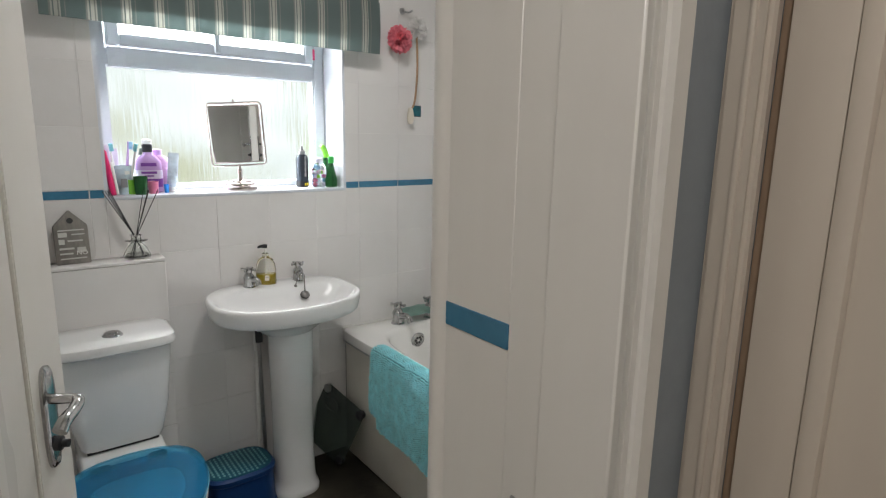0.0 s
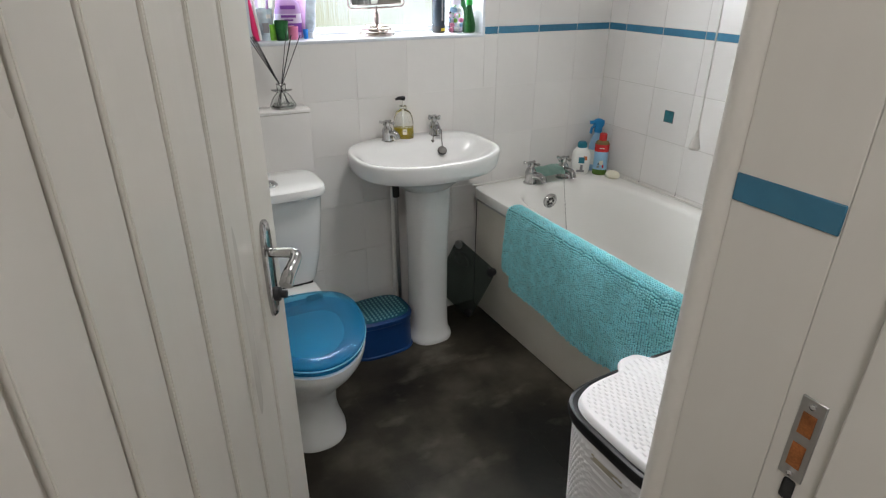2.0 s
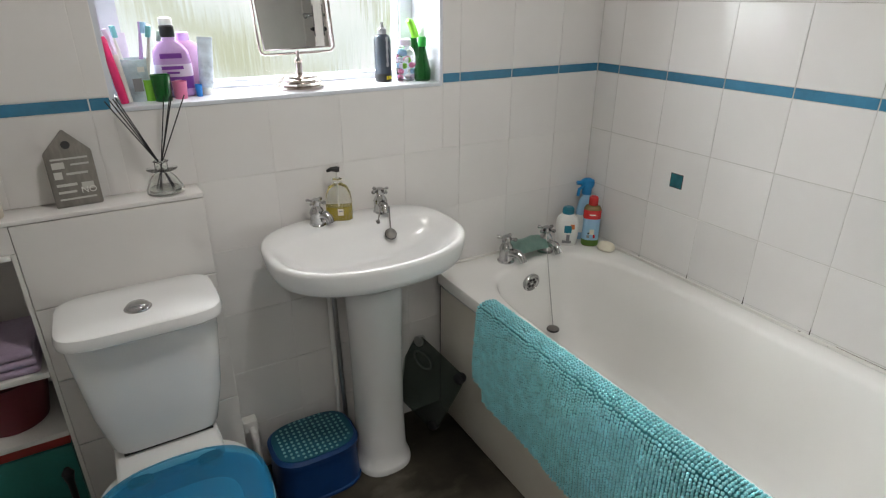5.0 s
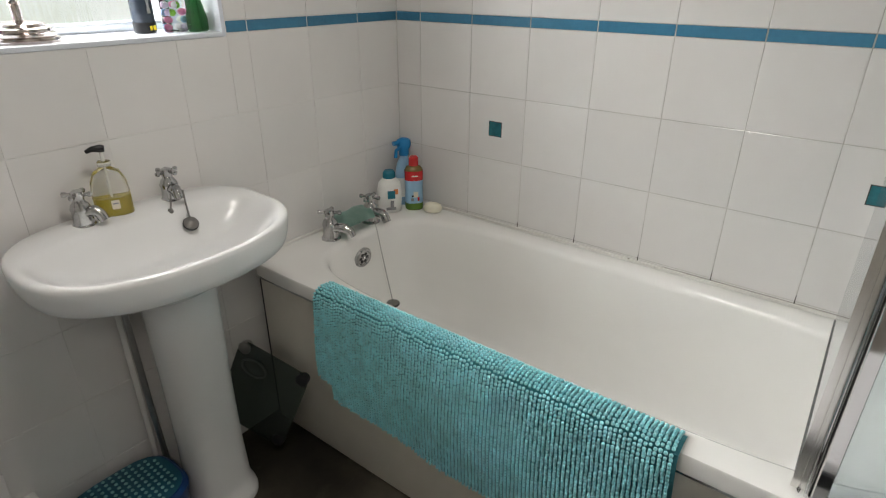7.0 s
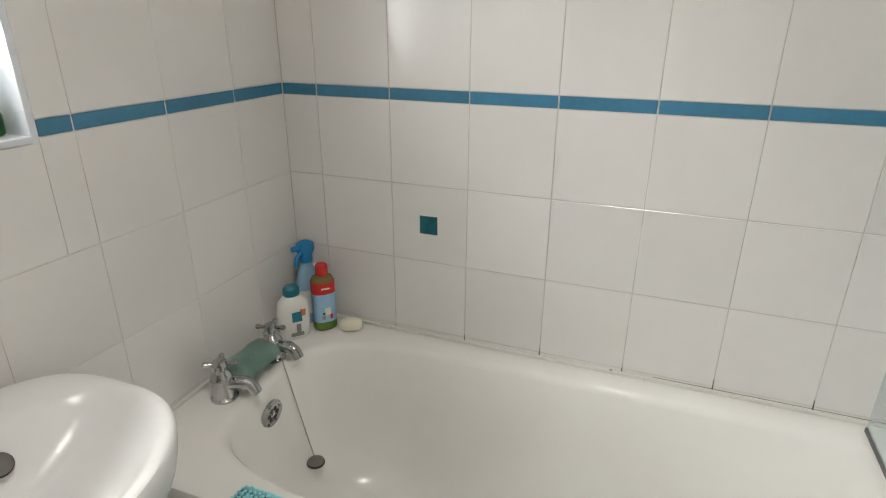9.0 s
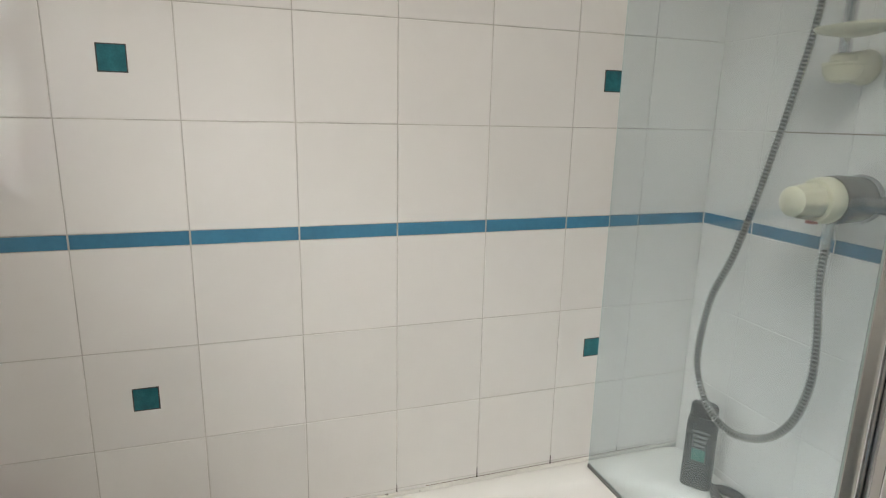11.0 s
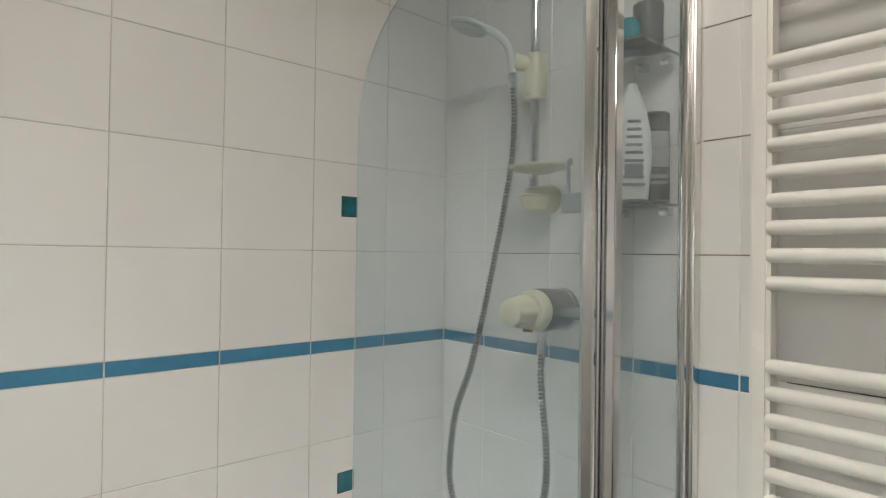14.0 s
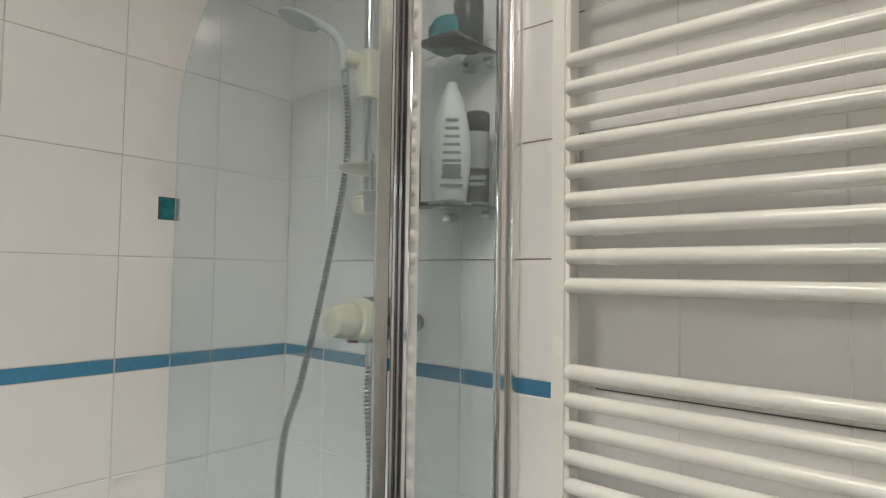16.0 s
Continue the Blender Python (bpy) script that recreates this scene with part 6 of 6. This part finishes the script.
b = bottle("lotion_bottle", "cream pump lotion bottle with a dark collar", 0.055, 2.285, LEDGE, [(0.027, 0.025, 0.0), (0.029, 0.027, 0.003), (0.029, 0.027, 0.11), (0.024, 0.022, 0.125), (0.014, 0.014, 0.132)], P_CREAMY, [(0.015, 0.015, 0.13), (0.016, 0.016, 0.134), (0.016, 0.016, 0.152), (0.006, 0.006, 0.154), (0.005, 0.005, 0.165)], plastic("olive_collar", (0.1, 0.095, 0.07)), 2.0)
part("pump_head", tube([(0.014, 0, 0.17), (0, 0, 0.17), (-0.014, 0, 0.168)], lambda i: (0.006, 0.007, 0.004)[i], 10), P_CREAMY, b)
flat_label(b, 0.006, 0.02, 0.02, -0.0205, 0.075, 42, P_GREY)
whole("black_box", box(-0.014, 0.014, -0.014, 0.014, 0, 0.125, 0.004), M_BLACK, "slim black toiletry box on the ledge", "box", at(0.012, 2.3, LEDGE))
t = thing("steel_flask", "pale blue and silver flask with a wire handle", "flask", at(-0.03, 2.28, LEDGE))
part("body", lathe([(0.026, 0), (0.028, 0.004), (0.028, 0.055), (0.03, 0.06), (0.03, 0.075), (0.026, 0.08)], 28), P_SKY, t)
part("lid", lathe([(0.029, 0.08), (0.03, 0.083), (0.03, 0.11), (0.024, 0.12)], 28), M_TRIM, t)
part("ring", tube([(0.02 * math.cos(a), 0.02 * math.sin(a), 0.128) for a in [6.283 * k / 20 for k in range(20)]], 0.003, 8, True), M_BLACK, t)

# ---- cubby ----
def folded(name, label, x0, x1, y0, y1, z, n, material):
    t = thing(name, label, "folded towel")
    for k in range(n):
        part("fold", box(x0 + 0.004 * (k % 2), x1 - 0.003 * k, y0, y1, z + 0.022 * k, z + 0.022 * (k + 1) - 0.001, 0.009, 3), material, t)


folded("lilac_cloth", "folded lilac cloth in the cubby", -0.22, 0.062, 2.26, 2.46, 0.598, 3, mat("lilac_cloth", (0.42, 0.33, 0.45), 0.9, bump=0.5, bump_scale=200, sheen=0.3))
t = thing("red_tub", "maroon round tub in the cubby", "tub", at(-0.04, 2.37, 0.42))
part("tub", lathe([(0.07, 0), (0.075, 0.004), (0.1, 0.14), (0.104, 0.145), (0.098, 0.145), (0.07, 0.01), (0.002, 0.008)], 36), P_MAROON, t)
whole("red_box", box(-0.22, 0.07, 2.28, 2.44, 0.376 - 0.016, 0.403, 0.004), plastic("red_card", (0.35, 0.05, 0.04), 0.5), "flat red box beneath the cubby shelf", "box", None)
whole("green_box", box(-0.22, 0.07, 2.275, 2.44, 0.1, 0.359, 0.004), P_JADE, "dark green box on the lowest shelf", "box", None)

# ---- floor beside the toilet ----
t = thing("toilet_brush", "black toilet brush in its black holder", "toilet brush", at(0.062, 2.165, 0))
part("holder", lathe([(0.05, 0), (0.052, 0.004), (0.045, 0.2), (0.04, 0.205)], 28), M_BLACK, t)
part("handle", tube([(0, 0, 0.2), (0, 0, 0.33), (0, 0, 0.36), (0, 0, 0.375)], lambda i: (0.007, 0.008, 0.014, 0.006)[i], 14), M_BLACK, t)
bottle("toilet_cleaner", "navy blue toilet cleaner bottle on the floor", 0.12, 2.09, 0, [(0.035, 0.025, 0), (0.038, 0.028, 0.004), (0.038, 0.028, 0.15), (0.025, 0.02, 0.19), (0.014, 0.014, 0.21)], plastic("navy", (0.015, 0.03, 0.12), 0.3), [(0.015, 0.015, 0.208), (0.016, 0.016, 0.24), (0.01, 0.01, 0.25)], M_BLACK, 2.6)
t = thing("waste_elbow", "white plastic pipe elbow on the skirting", "pipe")
part("elbow", tube([(0.515, YN - 0.002, 0.2), (0.515, 2.3, 0.2), (0.52, 2.285, 0.19), (0.52, 2.28, 0.12), (0.52, 2.28, 0.02)], 0.011, 14), M_TRIM, t)
part("clip", box(0.492, 0.535, 2.293, YN - 0.001, 0.185, 0.225, 0.004), M_TRIM, t)

# ---- hanging things by the window ----
def pompom(name, label, x, y, z, r, material, seed):
    t = thing(name, label, "bath puff", at(x, y, z))
    rng = random.Random(seed)
    bm = bmesh.new()
    for k in range(90):
        d = Vector((rng.gauss(0, 1), rng.gauss(0, 1), rng.gauss(0, 1))).normalized()
        side = d.orthogonal().normalized()
        other = d.cross(side)
        n = 12
        rr = r * rng.uniform(0.3, 0.45)
        vs = []
        c = d * r * rng.uniform(0.55, 0.72)
        for i in range(n):
            a = 6.283 * i / n
            p = c + rr * (math.cos(a) * side + math.sin(a) * other) + d * (r * 0.28 * math.sin(3 * a + k))
            vs.append(bm.verts.new((p.x, p.y * 0.6, p.z)))
        top = bm.verts.new((c.x * 0.5, c.y * 0.3, c.z * 0.5))
        for i in range(n):
            bm.faces.new((vs[i], vs[(i + 1) % n], top))
    part("ruffle", bm, material, t)
    return t


pompom("pink_puff", "coral pink mesh bath puff hanging from a hook", 1.46, 2.283, 1.805, 0.062, mat("coral_net", (0.75, 0.2, 0.25), 0.6, var=0.15, scale=30, sss=0.0), 3)
pompom("white_puff", "small white mesh bath puff hanging from a hook", 1.555, 2.29, 1.862, 0.05, mat("white_net", (0.8, 0.78, 0.76), 0.6), 4)
t = thing("wall_hook", "dark metal double hook on the tiles", "hook")
part("plate", lathe([(0.014, 0), (0.013, 0.004), (0.006, 0.006)], 16, pose(1.5, YN - 0.0005, 1.93, 90)), M_DULL, t)
for s in (-1, 1):
    part("prong", tube(spline([(1.5, 2.324, 1.93), (1.5 + s * 0.012, 2.3, 1.922), (1.5 + s * 0.024, 2.286, 1.93)]), 0.004, 8), M_DULL, t)
t = thing("back_brush", "long wooden-handled back brush hanging on the wall", "brush")
part("handle", tube(spline([(1.545, 2.298, 1.9), (1.553, 2.294, 1.8), (1.555, 2.292, 1.68), (1.545, 2.294, 1.56), (1.53, 2.3, 1.52)]), lambda i: 0.0045, 10), mat("pale_wood", (0.4, 0.24, 0.13), 0.5, var=0.15, scale=20), t)
part("head", body([(0.01, 0.006, 1.46), (0.017, 0.009, 1.475), (0.018, 0.009, 1.5), (0.01, 0.007, 1.53)], 20, 2.0, at(1.527, 2.3, 0)), P_CREAMY, t)

# ---- in the shower corner ----
b = bottle("shower_gel_bottle", "tall black shower gel bottle on the bath end", 1.69, 0.722, RIM, [(0.032, 0.02, 0.0), (0.035, 0.022, 0.004), (0.035, 0.022, 0.03), (0.034, 0.021, 0.17), (0.03, 0.018, 0.182)], plastic("charcoal_bottle", (0.02, 0.024, 0.026), 0.3), [(0.029, 0.018, 0.184), (0.031, 0.02, 0.187), (0.03, 0.019, 0.21), (0.026, 0.015, 0.215)], M_BLACK, 4, 38)
flat_label(b, 0.03, 0.03, 0.0, 0.0226, 0.09, 180, P_JADE)
for k in range(4):
    flat_label(b, 0.04 - 0.006 * k, 0.004, 0.0, 0.0224, 0.15 - 0.012 * k, 180, P_GREY, "text_bar")
t = thing("bath_pillow_strap", "black rubber bath accessory lying on the bath end", "accessory", at(1.6, 0.7, RIM))
part("ring", tube([(0.045 * math.cos(a), 0.026 * math.sin(a), 0.012) for a in [6.283 * k / 28 for k in range(28)]], 0.011, 10, True), M_BLACK, t)
part("tail", tube([(0.044, 0.0, 0.012), (0.075, 0.012, 0.012)], 0.009, 10), M_BLACK, t)


def glass_shelf(z, x1):
    s = thing("glass_shelf", "small green-edged glass shelf on the shower wall", "shelf", group="shower shelves")
    o = part("shelf_glass", box(1.222, x1, YS + 0.002, 0.775, z - 0.006, z, 0.002), M_SHELFGLASS, s)
    o.visible_shadow = False
    for x in (1.24, x1 - 0.018):
        part("bracket", box(x - 0.009, x + 0.009, YS + 0.001, YS + 0.026, z - 0.022, z - 0.0065, 0.003), M_CHROME, s)


glass_shelf(1.508, 1.346)
glass_shelf(1.785, 1.308)
b = bottle("body_wash_bottle", "white body wash bottle with black print", 1.272, 0.72, 1.508, [(0.027, 0.018, 0), (0.031, 0.02, 0.004), (0.036, 0.0225, 0.05), (0.037, 0.023, 0.09), (0.033, 0.021, 0.13), (0.024, 0.017, 0.17), (0.015, 0.012, 0.195), (0.012, 0.01, 0.2)], P_WHITE, [(0.012, 0.01, 0.199), (0.01, 0.008, 0.212), (0.004, 0.004, 0.214)], P_WHITE, 2.6, -141)
for k in range(9):
    flat_label(b, 0.038 - 0.002 * k, 0.005, 0.002, -0.0236 + 0.0003 * k, 0.03 + 0.014 * k, 0, P_GREY, "text_bar")
flat_label(b, 0.03, 0.022, 0.002, -0.024, 0.055, 0, P_GREY, "print_block")
b = bottle("hair_gel_bottle", "clear grey bottle with a black cap and label", 1.24, 0.688, 1.508, [(0.02, 0.016, 0), (0.022, 0.018, 0.003), (0.022, 0.018, 0.12), (0.021, 0.017, 0.126)], plastic("clear_grey", (0.45, 0.46, 0.45), 0.2, 0.4), [(0.021, 0.018, 0.127), (0.022, 0.019, 0.13), (0.022, 0.019, 0.158), (0.018, 0.015, 0.162)], M_BLACK, 2.6, -141, "bottle", [(0.004, 0.062, M_BLACK)])
flat_label(b, 0.03, 0.007, 0.0, -0.0192, 0.045, 0, P_GREY, "text_bar")
flat_label(b, 0.026, 0.006, 0.0, -0.0192, 0.034, 0, P_GREY, "text_bar")
bm = bmesh.new()
loft(bm, [ellipse(0, 0, z, a, b_, 24, 2.4) for a, b_, z in ((0.03, 0.02, 0), (0.036, 0.026, 0.01), (0.036, 0.026, 0.04), (0.025, 0.018, 0.055))])
whole("teal_sponge", bm, mat("teal_sponge", (0.01, 0.25, 0.3), 0.9, bump=0.6, bump_scale=150), "teal bath sponge on the glass shelf", "sponge", at(1.288, 0.715, 1.785))
bottle("dark_jar", "dark grey jar on the glass shelf", 1.252, 0.7, 1.785, [(0.024, 0.024, 0), (0.026, 0.026, 0.004), (0.026, 0.026, 0.06)], plastic("charcoal_jar", (0.04, 0.042, 0.045)), [(0.027, 0.027, 0.06), (0.027, 0.027, 0.078), (0.024, 0.024, 0.08)], M_BLACK)
whole("razor_handle", body([(0.0055, 0.0055, 0), (0.0072, 0.0072, 0.004), (0.0075, 0.0068, 0.06), (0.0066, 0.006, 0.106), (0.004, 0.004, 0.111)], 16, 2.4), plastic("amber_plastic", (0.33, 0.17, 0.07), 0.35), "slim brown plastic handle standing on the glass shelf", "razor", at(1.338, 0.735, 1.508))
# small hook clipped to the screen's post
t = thing("chrome_hook", "small chrome hook clipped to the screen post", "hook")
part("clip", box(1.2057, 1.284, 0.893, 0.9045, 1.478, 1.51, 0.003), M_DULL, t)
part("prong", tube(spline([(1.272, 0.899, 1.508), (1.272, 0.899, 1.53), (1.272, 0.899, 1.556), (1.268, 0.902, 1.563), (1.262, 0.905, 1.556)]), 0.0034, 10), M_CHROME, t)


# ---- tiles of the walls and floor ----
GAP = 0.0017
TILE_MESH = {}


def tile(parent, axis, face, u0, u1, z0, z1, material, name="tile", depth=0.007, bev=0.0011):
    """One glazed tile on a wall: axis 'x' for walls across x, 'y' for walls across y; face is its outer face, sign its outward way."""
    w, h = round(u1 - u0 - (0.0035 if material is M_BLUE else GAP), 4), round(z1 - z0 - GAP, 4)
    if w < 0.004 or h < 0.004:
        return None
    key = (axis, w, h, material.name, depth)
    if key not in TILE_MESH:
        b = bmesh.new()
        d = depth
        bev = 0.0004 if axis == "-y" else bev
        outer = [(-w / 2, -h / 2), (w / 2, -h / 2), (w / 2, h / 2), (-w / 2, h / 2)]
        k = bev
        rings = [[(u, 0.0, v) for u, v in outer], [(u, d - k * 0.7, v) for u, v in outer], [(u - math.copysign(k, u), d, v - math.copysign(k, v)) for u, v in outer]]
        rows = [[b.verts.new(p) for p in r] for r in rings]
        for ra, rb in zip(rows, rows[1:]):
            for i in range(4):
                b.faces.new((ra[i], ra[(i + 1) % 4], rb[(i + 1) % 4], rb[i]))
        b.faces.new(rows[-1])
        TILE_MESH[key] = mesh_of(name, b, material, False)
    ob = new(name, TILE_MESH[key])
    ob.parent = parent
    turn = {"-x": 90, "+x": -90, "+y": 0, "-y": 180}[axis]
    u, z = (u0 + u1) / 2, (z0 + z1) / 2
    lean = pose(0, 0, 0, random.uniform(-0.12, 0.12), 0, random.uniform(-0.12, 0.12))
    back = face
    if axis == "-x":
        m = pose(back + depth, u, z, 0, 0, turn)
    elif axis == "+x":
        m = pose(back - depth, u, z, 0, 0, turn)
    elif axis == "+y":
        m = pose(u, back - depth, z, 0, 0, turn)
    else:
        m = pose(u, back + depth, z, 0, 0, turn)
    ob.matrix_basis = m @ lean
    return ob


def cuts(a, b, first, pitch):
    """The joints between a and b, of which one is at first."""
    k = math.ceil((a - first) / pitch + 1e-6)
    out = [a]
    while first + k * pitch < b - 1e-6:
        out.append(first + k * pitch)
        k += 1
    return out + [b]


ROWS_BELOW = [BAND0 - 0.2005 * k for k in range(7)]
ROWS_ABOVE = [BAND1 + 0.2015 * k for k in range(7)]


def tiled(parent, axis, face, u0, u1, z0, z1, first, pitch, insets=(), skip=None):
    us = cuts(u0, u1, first, pitch)
    zs = sorted({z for z in ROWS_BELOW + ROWS_ABOVE if z0 < z < z1} | {z0, z1})
    for ua, ub in zip(us, us[1:]):
        for za, zb in zip(zs, zs[1:]):
            pieces = [(ua, ub, za, zb)]
            if skip:
                pieces = skip(ua, ub, za, zb)
            for p in pieces:
                band = za > BAND0 - 0.003 and zb < BAND1 + 0.003 and not (axis == "+y" and p[1] < 1.08)
                tile(parent, axis, face, *p, M_BLUE if band else M_TILE, "border_tile" if band else "tile")
    for u, z in insets:
        tile(parent, axis, face + (0.0004 if axis in ("+x", "+y") else -0.0004), u - 0.0252, u + 0.0252, z - 0.0252, z + 0.0252, M_RUBBER_SHADE, "inset_joint", 0.0072)
        tile(parent, axis, face + (0.0008 if axis in ("+x", "+y") else -0.0008), u - 0.023, u + 0.023, z - 0.023, z + 0.023, M_TEAL, "inset_tile", 0.0075)


# bath wall
tiled(wall_east, "-x", XE, YS, YN, RIM - 0.01, CEIL, 2.23, 0.2, [(1.931, 0.884), (0.934, 0.884), (1.931, 1.518), (0.934, 1.518)])


def around_window(ua, ub, za, zb):
    """What is left of a tile beside the window's opening."""
    if ub <= WX0 or ua >= WX1 or zb <= WZ0 - 0.012 or za >= WZ1:
        return [(ua, ub, za, zb)]
    out = []
    if ua < WX0:
        out.append((ua, WX0, za, zb))
    if ub > WX1:
        out.append((WX1, ub, za, zb))
    a, b = max(ua, WX0), min(ub, WX1)
    if za < WZ0 - 0.012:
        out.append((a, b, za, WZ0 - 0.012))
    if zb > WZ1:
        out.append((a, b, WZ1, zb))
    return out


tiled(wall_north, "-y", YN, 0.49, XE, 0.0, CEIL, 1.681, 0.1985, [(1.58, 1.518)], around_window)
tiled(wall_north, "-y", YN, XW, 0.49, 0.985, CEIL, 1.681, 0.1985, [], around_window)


def border_end(ua, ub, za, zb):
    """The blue border stops behind the radiator."""
    if za > BAND0 - 0.003 and zb < BAND1 + 0.003 and ua < 1.075 < ub:
        return [(ua, 1.075, za, zb), (1.075, ub, za, zb)]
    return [(ua, ub, za, zb)]


tiled(wall_south, "+y", YS, DX1 + 0.031, XE, 0.0, CEIL, 1.711, 0.1995, (), border_end)
# stained level joints by the radiator, and an open one behind it
m_stain = mat("brown_stained_joint", (0.3, 0.24, 0.2), 0.85, var=0.25, scale=30)
for z, x in ((0.9855, 1.175), (1.4155, 1.7), (1.617, 1.175), (1.8185, 1.175)):
    part("stained_joint", box(1.06, x, YS - 0.0012, YS + 0.0003, z - 0.0011, z + 0.0011), m_stain, wall_south, smooth=False)
part("open_joint", box(0.5, 1.04, YS - 0.0012, YS + 0.0003, BAND1 - 0.0008, BAND1 + 0.0006), mat("open_joint", (0.1, 0.09, 0.08), 0.9), wall_south, smooth=False)
# floor tiles of the vinyl, 0.45 by 0.45 with pressed joints
FLOOR_MESH = {}
fx = cuts(XW, XE, 0.93, 0.46)
fy = cuts(DY0, YN + 0.2, 1.46, 0.46)
for xa, xb in zip(fx, fx[1:]):
    for ya, yb in zip(fy, fy[1:]):
        key = (round(xb - xa, 3), round(yb - ya, 3))
        if key not in FLOOR_MESH:
            w, h = key[0] / 2 - 0.0001, key[1] / 2 - 0.0001
            FLOOR_MESH[key] = mesh_of("floor_tile", box(-w, w, -h, h, -0.003, 0.0, 0.0002, 1), M_FLOOR, False)
        o = new("floor_tile", FLOOR_MESH[key])
        o.parent = floor
        o.matrix_basis = pose((xa + xb) / 2, (ya + yb) / 2, 0)
